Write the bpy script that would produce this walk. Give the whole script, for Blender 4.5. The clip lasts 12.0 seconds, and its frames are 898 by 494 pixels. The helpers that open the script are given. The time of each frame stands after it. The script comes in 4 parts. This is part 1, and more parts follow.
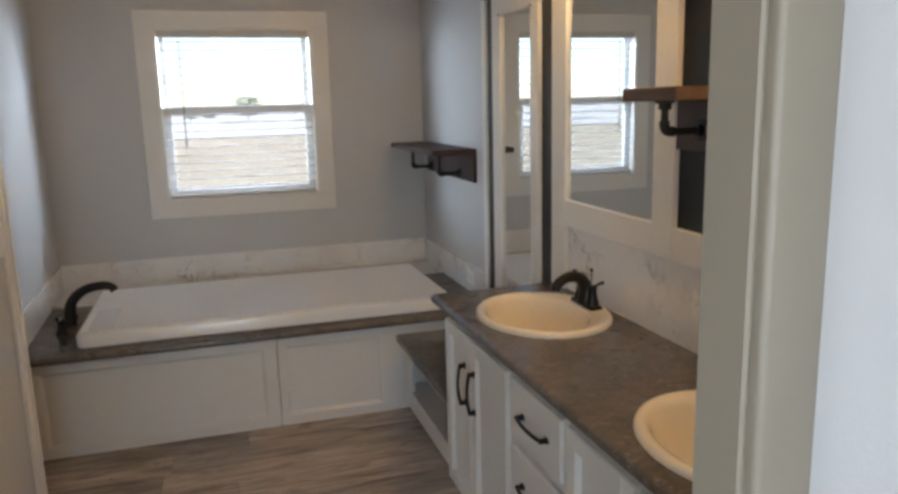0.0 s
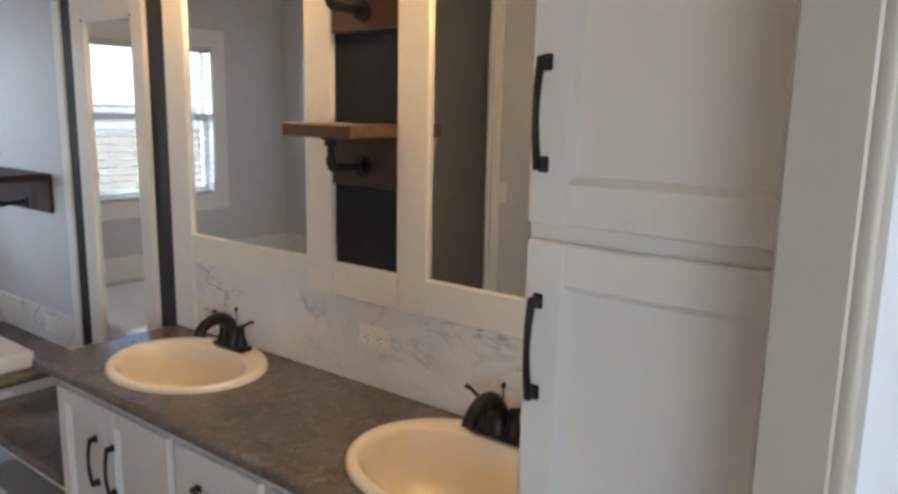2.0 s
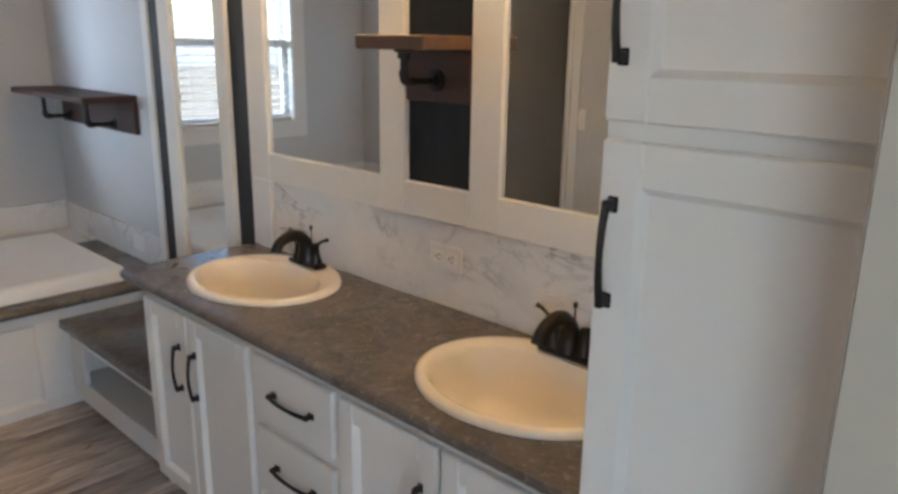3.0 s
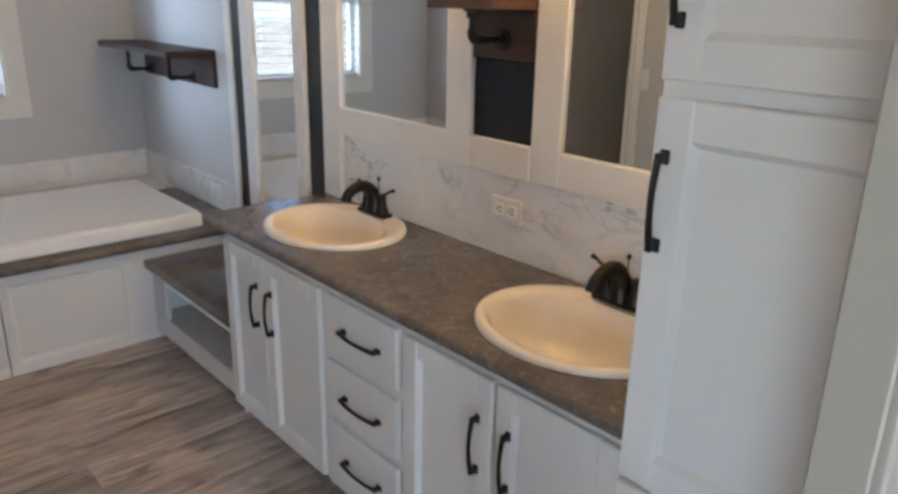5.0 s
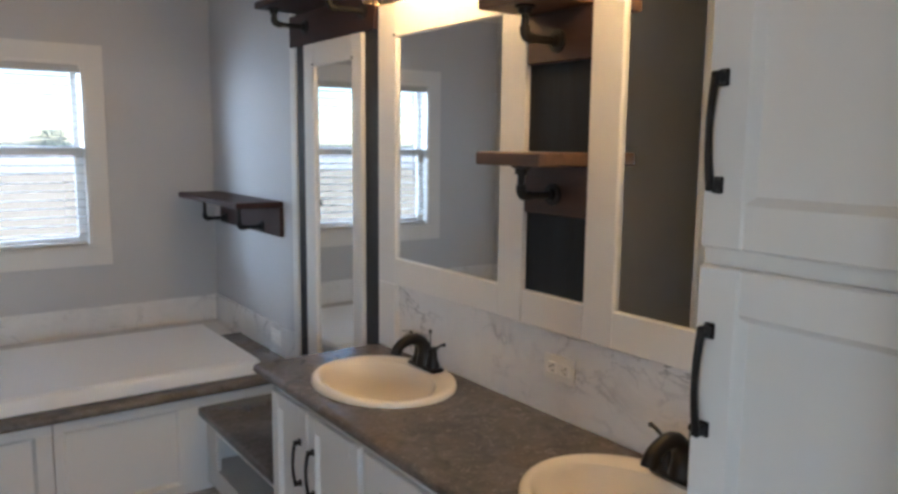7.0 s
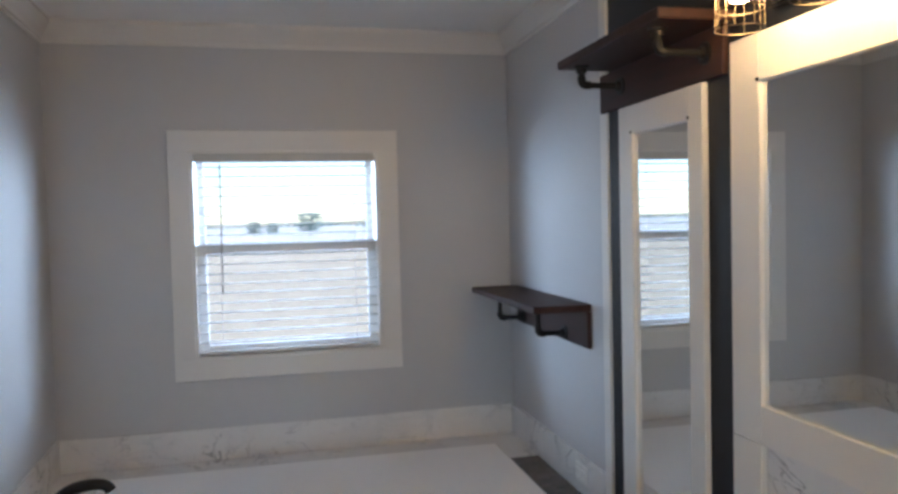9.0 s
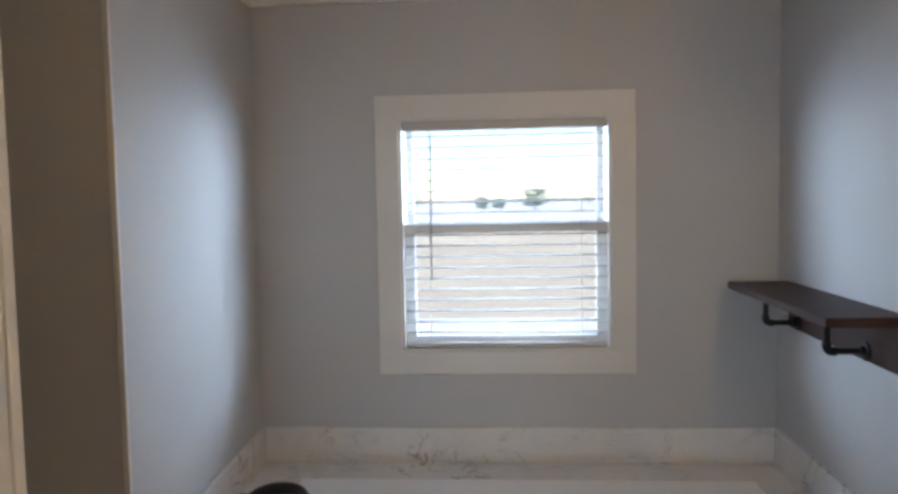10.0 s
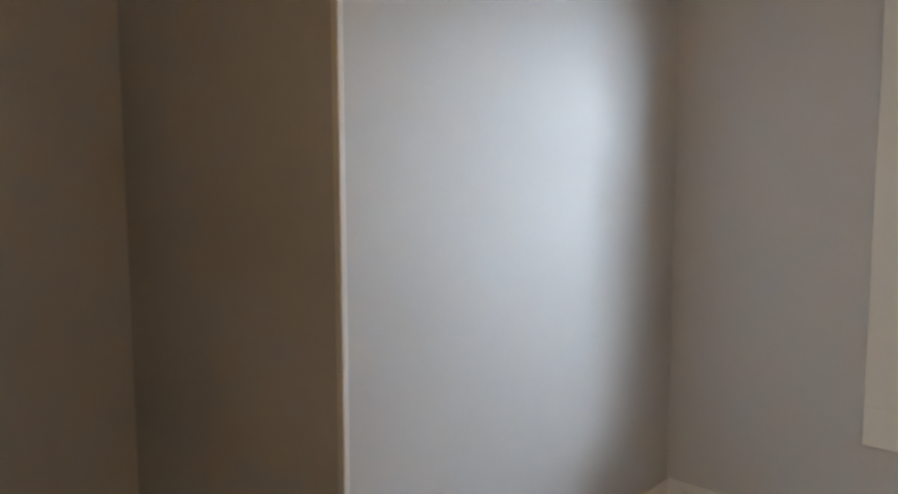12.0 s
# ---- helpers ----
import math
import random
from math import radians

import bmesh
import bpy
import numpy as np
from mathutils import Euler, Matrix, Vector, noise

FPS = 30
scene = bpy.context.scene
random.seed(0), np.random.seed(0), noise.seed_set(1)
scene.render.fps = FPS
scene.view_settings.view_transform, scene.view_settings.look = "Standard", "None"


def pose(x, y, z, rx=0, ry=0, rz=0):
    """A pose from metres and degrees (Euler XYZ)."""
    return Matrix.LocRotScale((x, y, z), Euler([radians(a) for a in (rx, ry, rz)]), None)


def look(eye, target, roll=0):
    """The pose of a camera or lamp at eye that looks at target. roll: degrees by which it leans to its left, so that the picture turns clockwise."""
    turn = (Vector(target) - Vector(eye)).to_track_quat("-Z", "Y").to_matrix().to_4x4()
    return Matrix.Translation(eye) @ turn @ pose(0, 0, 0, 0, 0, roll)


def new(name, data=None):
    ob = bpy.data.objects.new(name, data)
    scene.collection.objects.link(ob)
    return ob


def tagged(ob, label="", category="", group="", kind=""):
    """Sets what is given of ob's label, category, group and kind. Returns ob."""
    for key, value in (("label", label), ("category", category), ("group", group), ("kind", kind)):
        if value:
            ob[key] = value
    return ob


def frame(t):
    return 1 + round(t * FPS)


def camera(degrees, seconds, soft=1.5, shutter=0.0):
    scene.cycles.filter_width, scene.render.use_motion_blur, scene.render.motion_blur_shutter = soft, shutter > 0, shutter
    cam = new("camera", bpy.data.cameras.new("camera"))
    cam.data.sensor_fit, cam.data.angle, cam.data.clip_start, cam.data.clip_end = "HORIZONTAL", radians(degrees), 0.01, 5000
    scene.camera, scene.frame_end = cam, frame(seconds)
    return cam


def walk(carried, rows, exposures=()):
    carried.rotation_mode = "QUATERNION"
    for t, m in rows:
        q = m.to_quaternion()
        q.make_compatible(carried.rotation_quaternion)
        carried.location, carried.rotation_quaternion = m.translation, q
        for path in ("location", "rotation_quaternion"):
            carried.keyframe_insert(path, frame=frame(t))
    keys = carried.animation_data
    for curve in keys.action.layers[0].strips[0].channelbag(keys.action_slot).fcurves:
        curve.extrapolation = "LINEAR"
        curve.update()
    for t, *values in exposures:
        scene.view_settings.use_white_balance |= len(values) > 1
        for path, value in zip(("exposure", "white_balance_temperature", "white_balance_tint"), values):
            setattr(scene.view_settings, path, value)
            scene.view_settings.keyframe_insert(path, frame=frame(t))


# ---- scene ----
cam = camera(61.9, 12.0, soft=3.0)
PATH = [
    (0, (0.525, 0.462, 1.581), (1.107, 2.336, 1.198), -1.44),
    (0.5, (0.497, 0.587, 1.570), (1.282, 2.371, 1.125), -1.90),
    (1, (0.355, 0.678, 1.579), (1.405, 2.314, 1.105), -2.13),
    (1.5, (0.283, 0.696, 1.598), (1.594, 2.138, 1.148), -0.89),
    (2, (0.292, 0.770, 1.650), (1.849, 1.971, 1.286), 1.10),
    (2.5, (0.255, 0.771, 1.656), (1.812, 1.974, 1.297), 1.85),
    (3, (0.318, 0.776, 1.588), (1.716, 2.105, 1.059), 0.88),
    (3.2, (0.293, 0.753, 1.595), (1.640, 2.080, 0.944), 0.10),
    (4.8, (0.222, 0.698, 1.587), (1.504, 2.062, 0.882), 1.38),
    (5, (0.219, 0.695, 1.598), (1.488, 2.105, 0.963), 1.26),
    (5.5, (0.217, 0.701, 1.607), (1.454, 2.182, 1.082), 1.04),
    (6, (0.230, 0.695, 1.618), (1.450, 2.205, 1.136), 0.60),
    (6.5, (0.266, 0.693, 1.621), (1.469, 2.243, 1.228), 0.56),
    (6.7, (0.296, 0.696, 1.620), (1.485, 2.267, 1.277), 0.64),
    (8.3, (0.498, 1.061, 1.689), (1.300, 2.890, 1.594), -1.42),
    (8.5, (0.531, 1.177, 1.692), (1.229, 3.049, 1.604), -1.64),
    (9, (0.634, 1.470, 1.690), (1.089, 3.416, 1.611), -1.39),
    (9.5, (0.697, 1.762, 1.692), (0.870, 3.752, 1.593), -0.85),
    (10, (0.688, 2.053, 1.696), (0.550, 4.044, 1.565), -1.12),
    (10.5, (0.720, 2.332, 1.692), (0.315, 4.283, 1.519), -0.71),
    (11, (0.728, 2.624, 1.682), (0.027, 4.486, 1.479), -0.88),
    (11.5, (0.707, 2.924, 1.662), (-0.360, 4.605, 1.475), -1.61),
    (12, (0.667, 3.246, 1.610), (-0.707, 4.687, 1.416), -0.11),
]
EXPOSURES = [(0.0, 2.9, 6400, 10), (1.5, 3.15, 6200, 10), (3.2, 3.3, 5950, 10), (5.0, 3.38, 5800, 10), (6.7, 3.1, 5800, 10), (8.4, 2.88, 5550, 10), (9.5, 2.85, 5650, 10),
             (10.2, 2.88, 6050, 10), (11.0, 2.95, 6350, 10), (12.0, 2.9, 6600, 10)]
walk(cam, [(t, look(eye, target, roll)) for t, eye, target, roll in PATH], EXPOSURES)

BX0, BX1, BY0 = -2.6, 3.2, -3.2   # bedroom behind the entrance

# ---- light ----
world = bpy.data.worlds.new("sky")
scene.world = world
world.use_nodes = True
wn = world.node_tree
sky = wn.nodes.new("ShaderNodeTexSky")
sky.sky_type = "NISHITA"
sky.sun_disc = False
sky.sun_elevation = radians(38)
sky.sun_rotation = radians(95)
sky.dust_density = 0.3
sky.air_density = 1.0
sky.ozone_density = 2.5
wn.nodes["Background"].inputs["Strength"].default_value = 0.15
wn.links.new(sky.outputs["Color"], wn.nodes["Background"].inputs["Color"])

sun = new("sun", bpy.data.lights.new("sun", "SUN"))
sun.data.energy, sun.data.angle, sun.data.color = 3.2, radians(12), (1.0, 0.95, 0.88)
sun.matrix_world = look((30, -2.6, 23.5), (0, 0, 0))


def sky_lamp(x, y, z, aim, wide, high, watts, colour=(0.86, 0.93, 1.0)):
    """An added area lamp, out of view, that stands in for sky light at a window."""
    lamp = new("added_sky_lamp", bpy.data.lights.new("added_sky_lamp", "AREA"))
    lamp.data.shape, lamp.data.size, lamp.data.size_y, lamp.data.energy, lamp.data.color = "RECTANGLE", wide, high, watts, colour
    lamp.matrix_world = look((x, y, z), aim)


# two lamps added beside the bathroom window, out of view, to brighten alcove walls
sky_lamp(-1.2, 6.35, 2.05, (1.2, 5.0, 1.25), 1.3, 1.5, 25, (0.74, 0.87, 1.0))
sky_lamp(2.62, 6.35, 2.05, (0.2, 5.0, 1.25), 1.3, 1.5, 40, (0.74, 0.87, 1.0))
# lamps added behind the camera to brighten vanity, tub front and tall cabinet
sky_lamp(-1.6, BY0 - 0.04, 1.5, (-1.6, 0, 1.45), 1.25, 1.15, 7.5)
sky_lamp(0.25, BY0 - 0.04, 1.5, (0.3, 0, 1.3), 1.25, 1.15, 4.6, (0.93, 0.96, 1.0))
sky_lamp(BX0 - 0.04, -0.65, 1.5, (0, -0.65, 1.4), 0.95, 0.95, 3.2)


# ---- materials ----
def rgb(r, g, b):
    return (r, g, b, 1.0)


def material(name, base, rough=0.5, metal=0.0, second=None, scale=6.0, detail=6.0, amount=0.5, bump=0.0, bump_scale=80.0,
             stretch=(1, 1, 1), rough_var=0.08, spec=0.5, per_object=0.0, coat=0.0):
    """A procedural surface: two tones mixed by noise at two scales, uneven gloss and fine relief."""
    m = bpy.data.materials.new(name)
    m.use_nodes = True
    nt = m.node_tree
    bs = nt.nodes["Principled BSDF"]
    bs.inputs["Metallic"].default_value = metal
    bs.inputs["Specular IOR Level"].default_value = spec
    bs.inputs["Coat Weight"].default_value = coat
    bs.inputs["Coat Roughness"].default_value = 0.15
    tc = nt.nodes.new("ShaderNodeTexCoord")
    mp = nt.nodes.new("ShaderNodeMapping")
    mp.inputs["Scale"].default_value = stretch
    nt.links.new(tc.outputs["Object"], mp.inputs["Vector"])
    n1 = nt.nodes.new("ShaderNodeTexNoise")
    n1.inputs["Scale"].default_value, n1.inputs["Detail"].default_value = scale, detail
    n2 = nt.nodes.new("ShaderNodeTexNoise")
    n2.inputs["Scale"].default_value, n2.inputs["Detail"].default_value = scale * 9, 3.0
    add = nt.nodes.new("ShaderNodeMath")
    add.operation = "MULTIPLY_ADD"
    add.inputs[1].default_value = 0.35
    for n in (n1, n2):
        nt.links.new(mp.outputs["Vector"], n.inputs["Vector"])
    nt.links.new(n2.outputs["Fac"], add.inputs[0])
    nt.links.new(n1.outputs["Fac"], add.inputs[2])
    ramp = nt.nodes.new("ShaderNodeValToRGB")
    ramp.color_ramp.elements[0].position, ramp.color_ramp.elements[1].position = 0.5 - 0.22, 0.85
    other = second or tuple(c * 0.86 for c in base)
    ramp.color_ramp.elements[0].color = rgb(*[o * amount + c * (1 - amount) for o, c in zip(other, base)])
    ramp.color_ramp.elements[1].color = rgb(*base)
    nt.links.new(add.outputs[0], ramp.inputs["Fac"])
    colour = ramp.outputs["Color"]
    if per_object:
        info = nt.nodes.new("ShaderNodeObjectInfo")
        hsv = nt.nodes.new("ShaderNodeHueSaturation")
        mr = nt.nodes.new("ShaderNodeMapRange")
        mr.inputs["To Min"].default_value, mr.inputs["To Max"].default_value = 1 - per_object, 1 + per_object
        nt.links.new(info.outputs["Random"], mr.inputs["Value"])
        nt.links.new(mr.outputs["Result"], hsv.inputs["Value"])
        nt.links.new(colour, hsv.inputs["Color"])
        colour = hsv.outputs["Color"]
    nt.links.new(colour, bs.inputs["Base Color"])
    rr = nt.nodes.new("ShaderNodeMapRange")
    rr.inputs["To Min"].default_value, rr.inputs["To Max"].default_value = max(0.02, rough - rough_var), min(1, rough + rough_var)
    nt.links.new(n1.outputs["Fac"], rr.inputs["Value"])
    nt.links.new(rr.outputs["Result"], bs.inputs["Roughness"])
    if bump:
        n3 = nt.nodes.new("ShaderNodeTexNoise")
        n3.inputs["Scale"].default_value, n3.inputs["Detail"].default_value = bump_scale, 4.0
        nt.links.new(mp.outputs["Vector"], n3.inputs["Vector"])
        bp = nt.nodes.new("ShaderNodeBump")
        bp.inputs["Strength"].default_value, bp.inputs["Distance"].default_value = bump, 0.002
        nt.links.new(n3.outputs["Fac"], bp.inputs["Height"])
        nt.links.new(bp.outputs["Normal"], bs.inputs["Normal"])
    return m


def marble_material():
    """White cultured marble with thin wandering grey veins and cloudy patches."""
    m = material("marble", (0.84, 0.835, 0.83), 0.2, second=(0.66, 0.66, 0.67), scale=3.5, amount=0.6)
    nt = m.node_tree
    bs = nt.nodes["Principled BSDF"]
    base = bs.inputs["Base Color"].links[0].from_socket
    tc = nt.nodes["Texture Coordinate"]
    lean = nt.nodes.new("ShaderNodeMapping")
    lean.inputs["Rotation"].default_value = (radians(38), radians(30), 0)
    lean.inputs["Scale"].default_value = (1.0, 0.85, 1.5)
    nt.links.new(tc.outputs["Object"], lean.inputs["Vector"])
    colour = base
    for scale, bend, width, spread, lo, hi, tone, amount in ((2.4, 1.1, 0.014, 3.1, 0.46, 0.62, (0.2, 0.2, 0.22), 0.85), (5.0, 0.7, 0.011, 4.7, 0.5, 0.66, (0.3, 0.3, 0.32), 0.7), (2.4, 1.1, 0.07, 2.2, 0.48, 0.7, (0.5, 0.5, 0.52), 0.5)):
        warp = nt.nodes.new("ShaderNodeTexNoise")
        warp.inputs["Scale"].default_value, warp.inputs["Detail"].default_value, warp.inputs["Distortion"].default_value = scale, 5.0, bend
        warp.inputs["Roughness"].default_value = 0.6
        nt.links.new(lean.outputs["Vector"], warp.inputs["Vector"])
        dist = nt.nodes.new("ShaderNodeMath")
        dist.operation = "SUBTRACT"
        dist.inputs[1].default_value = 0.5
        nt.links.new(warp.outputs["Fac"], dist.inputs[0])
        ab = nt.nodes.new("ShaderNodeMath")
        ab.operation = "ABSOLUTE"
        nt.links.new(dist.outputs[0], ab.inputs[0])
        vein = nt.nodes.new("ShaderNodeMapRange")
        vein.inputs["From Min"].default_value, vein.inputs["From Max"].default_value = 0.0, width
        vein.inputs["To Min"].default_value, vein.inputs["To Max"].default_value = amount, 0.0
        nt.links.new(ab.outputs[0], vein.inputs["Value"])
        mask = nt.nodes.new("ShaderNodeTexNoise")
        mask.inputs["Scale"].default_value = spread
        nt.links.new(tc.outputs["Object"], mask.inputs["Vector"])
        near = nt.nodes.new("ShaderNodeMapRange")
        near.inputs["From Min"].default_value, near.inputs["From Max"].default_value = lo, hi
        nt.links.new(mask.outputs["Fac"], near.inputs["Value"])
        mul = nt.nodes.new("ShaderNodeMath")
        mul.operation = "MULTIPLY"
        nt.links.new(vein.outputs["Result"], mul.inputs[0])
        nt.links.new(near.outputs["Result"], mul.inputs[1])
        mix = nt.nodes.new("ShaderNodeMix")
        mix.data_type = "RGBA"
        mix.inputs[7].default_value = rgb(*tone)
        nt.links.new(mul.outputs[0], mix.inputs[0])
        nt.links.new(colour, mix.inputs[6])
        colour = mix.outputs[2]
    nt.links.new(colour, bs.inputs["Base Color"])
    return m


def slate_material():
    """Laminate printed like slate: dark cloudy ground, rusty patches and fine pale flecks."""
    m = material("slate_laminate", (0.135, 0.12, 0.109), 0.22, second=(0.055, 0.051, 0.049), scale=5.5, detail=10.0, amount=1.0, bump=0.1, bump_scale=60, rough_var=0.08)
    nt = m.node_tree
    bs = nt.nodes["Principled BSDF"]
    tc = nt.nodes["Texture Coordinate"]
    colour = bs.inputs["Base Color"].links[0].from_socket
    layers = ((3.0, 0.8, 0.42, 0.75, (0.16, 0.122, 0.093), 0.6), (9.0, 1.2, 0.5, 0.8, (0.2, 0.178, 0.152), 0.5), (46.0, 1.5, 0.56, 0.72, (0.3, 0.275, 0.24), 0.6),
              (18.0, 1.0, 0.5, 0.75, (0.04, 0.037, 0.037), 0.6))
    for scale, dist, lo, hi, tone, amount in layers:
        n = nt.nodes.new("ShaderNodeTexNoise")
        n.inputs["Scale"].default_value, n.inputs["Detail"].default_value, n.inputs["Distortion"].default_value = scale, 7.0, dist
        nt.links.new(tc.outputs["Object"], n.inputs["Vector"])
        r = nt.nodes.new("ShaderNodeMapRange")
        r.inputs["From Min"].default_value, r.inputs["From Max"].default_value, r.inputs["To Max"].default_value = lo, hi, amount
        nt.links.new(n.outputs["Fac"], r.inputs["Value"])
        mix = nt.nodes.new("ShaderNodeMix")
        mix.data_type = "RGBA"
        mix.inputs[7].default_value = rgb(*tone)
        nt.links.new(r.outputs["Result"], mix.inputs[0])
        nt.links.new(colour, mix.inputs[6])
        colour = mix.outputs[2]
    nt.links.new(colour, bs.inputs["Base Color"])
    return m


def plain(name, base, rough, metal=0.0, emit=None, strength=0.0, transmission=0.0):
    m = bpy.data.materials.new(name)
    m.use_nodes = True
    bs = m.node_tree.nodes["Principled BSDF"]
    bs.inputs["Base Color"].default_value = rgb(*base)
    bs.inputs["Roughness"].default_value, bs.inputs["Metallic"].default_value = rough, metal
    bs.inputs["Transmission Weight"].default_value = transmission
    if emit:
        bs.inputs["Emission Color"].default_value, bs.inputs["Emission Strength"].default_value = rgb(*emit), strength
    return m


WALL = material("wall_paint", (0.57, 0.575, 0.59), 0.45, scale=2.0, amount=0.35, bump=0.25, bump_scale=260)
CEIL = material("ceiling_paint", (0.87, 0.87, 0.86), 0.7, scale=3.0, amount=0.3, bump=0.4, bump_scale=120)
TRIM = material("white_trim_paint", (0.77, 0.76, 0.74), 0.38, scale=4.0, amount=0.25, bump=0.08, bump_scale=90)
CABINET = material("cabinet_paint", (0.75, 0.74, 0.71), 0.36, scale=3.0, amount=0.25, bump=0.06, bump_scale=110)
BOARD = material("hardboard_interior", (0.42, 0.38, 0.33), 0.6, scale=5.0)
MARBLE = marble_material()
LAMINATE = slate_material()
ACRYLIC = plain("white_acrylic", (0.87, 0.87, 0.87), 0.16)
SHEET = material("protective_sheet", (0.83, 0.83, 0.83), 0.4, second=(0.78, 0.785, 0.79), scale=2.0, amount=0.6, bump=0.15, bump_scale=14)
TAPE = plain("clear_film", (0.87, 0.87, 0.87), 0.15)
BISQUE = plain("glazed_china", (0.8, 0.73, 0.62), 0.12)
BRONZE = material("oil_rubbed_bronze", (0.022, 0.02, 0.019), 0.34, metal=0.6, second=(0.012, 0.01, 0.009), scale=20)
IRON = material("black_pipe_iron", (0.011, 0.0105, 0.0105), 0.5, metal=0.2, scale=30, bump=0.2, bump_scale=150)
WALNUT = material("dark_stained_wood", (0.055, 0.025, 0.022), 0.5, spec=0.3, second=(0.015, 0.008, 0.007), scale=5.0, amount=1.0, stretch=(6, 1, 6), bump=0.3, bump_scale=60)
HONEY = material("honey_stained_wood", (0.13, 0.066, 0.034), 0.48, second=(0.045, 0.022, 0.014), scale=5.0, amount=1.0, stretch=(6, 1, 6), bump=0.3, bump_scale=60)
# reddish stain, darkened further by putting the back planks' shade into it
SHADED_RED = material("shaded_red_stained_wood", (0.06, 0.026, 0.017), 0.5, second=(0.02, 0.009, 0.007), scale=5.0, amount=1.0, stretch=(6, 1, 6), bump=0.3, bump_scale=60)
CHARCOAL = material("charcoal_woodgrain_panel", (0.017, 0.02, 0.028), 0.4, second=(0.007, 0.008, 0.011), spec=0.25, scale=4.0, amount=1.0, stretch=(7, 7, 0.6), bump=0.35, bump_scale=50)
MIRROR = plain("mirror_silver", (0.78, 0.81, 0.82), 0.01, metal=1.0)
# clear panes given a dark colour, only to dim the overbright view outside
DIMMED_GLASS = plain("dimmed_window_glass", (0.29, 0.298, 0.302), 0.0, transmission=1.0)
DIMMED_GLASS.node_tree.nodes["Principled BSDF"].inputs["IOR"].default_value = 1.15
VINYL = material("white_vinyl", (0.86, 0.87, 0.88), 0.35, scale=3.0, amount=0.15)
SLAT = material("blind_slat", (0.6, 0.595, 0.58), 0.5, scale=6.0, amount=0.2)
CORD = plain("clear_wand", (0.32, 0.31, 0.3), 0.25)
PLATE = plain("outlet_plastic", (0.8, 0.79, 0.77), 0.3)
SLOT = plain("outlet_slots", (0.04, 0.04, 0.04), 0.6)


def plank_material():
    """Wood-look vinyl: streaky grain, dark knots and smudges, each plank of its own tone."""
    m = material("vinyl_plank", (0.58, 0.5, 0.44), 0.36, second=(0.12, 0.097, 0.083), scale=2.4, detail=9.0, amount=1.0, stretch=(1.0, 9.0, 1.0), bump=0.15, bump_scale=30, per_object=0.3)
    nt = m.node_tree
    bs = nt.nodes["Principled BSDF"]
    colour = bs.inputs["Base Color"].links[0].from_socket
    info = nt.nodes["Object Info"]
    geo = nt.nodes.new("ShaderNodeNewGeometry")
    shift = nt.nodes.new("ShaderNodeVectorMath")
    shift.operation = "MULTIPLY_ADD"
    shift.inputs[1].default_value = (7.0, 3.0, 5.0)
    nt.links.new(info.outputs["Random"], shift.inputs[0])
    nt.links.new(geo.outputs["Position"], shift.inputs[2])
    for stretch, scale, dist, lo, hi, tone, amount in (((1.0, 3.2, 1.0), 2.6, 1.6, 0.5, 0.72, (0.1, 0.075, 0.06), 0.75), ((1.0, 14.0, 1.0), 3.5, 0.6, 0.52, 0.7, (0.16, 0.13, 0.11), 0.6),
                                                       ((1.0, 2.0, 1.0), 6.0, 2.5, 0.66, 0.74, (0.05, 0.036, 0.03), 0.85)):
        mp = nt.nodes.new("ShaderNodeMapping")
        mp.inputs["Scale"].default_value = stretch
        n = nt.nodes.new("ShaderNodeTexNoise")
        n.inputs["Scale"].default_value, n.inputs["Detail"].default_value, n.inputs["Distortion"].default_value = scale, 6.0, dist
        r = nt.nodes.new("ShaderNodeMapRange")
        r.inputs["From Min"].default_value, r.inputs["From Max"].default_value, r.inputs["To Max"].default_value = lo, hi, amount
        mix = nt.nodes.new("ShaderNodeMix")
        mix.data_type = "RGBA"
        mix.inputs[7].default_value = rgb(*tone)
        nt.links.new(shift.outputs["Vector"], mp.inputs["Vector"])
        nt.links.new(mp.outputs["Vector"], n.inputs["Vector"])
        nt.links.new(n.outputs["Fac"], r.inputs["Value"])
        nt.links.new(r.outputs["Result"], mix.inputs[0])
        nt.links.new(colour, mix.inputs[6])
        colour = mix.outputs[2]
    nt.links.new(colour, bs.inputs["Base Color"])
    return m


PLANK = plank_material()
GREIGE = material("greige_door_trim", (0.28, 0.25, 0.203), 0.42, scale=3.0, amount=0.25, bump=0.06, bump_scale=90)
JOINT = plain("plank_joint", (0.03, 0.025, 0.022), 0.9)
BULB = plain("lit_bulb", (1, 0.9, 0.7), 0.4, emit=(1.0, 0.6, 0.235), strength=19.0)
CAGE = material("antique_brass_cage", (0.16, 0.13, 0.09), 0.4, metal=0.8, scale=20)
DIRT = material("dry_field", (0.47, 0.375, 0.255), 0.95, second=(0.38, 0.3, 0.2), scale=0.15, amount=0.8)
GRAVEL = material("pale_gravel", (0.6, 0.55, 0.48), 0.95, second=(0.5, 0.45, 0.38), scale=3.0, amount=0.8)
# green paled and greyed: the haze of distance is put into the leaf colour
LEAF = material("hazed_far_foliage", (0.15, 0.2, 0.17), 0.8, second=(0.13, 0.16, 0.11), scale=0.8, amount=1.0)
BARK = material("bark", (0.12, 0.09, 0.07), 0.9, scale=4)
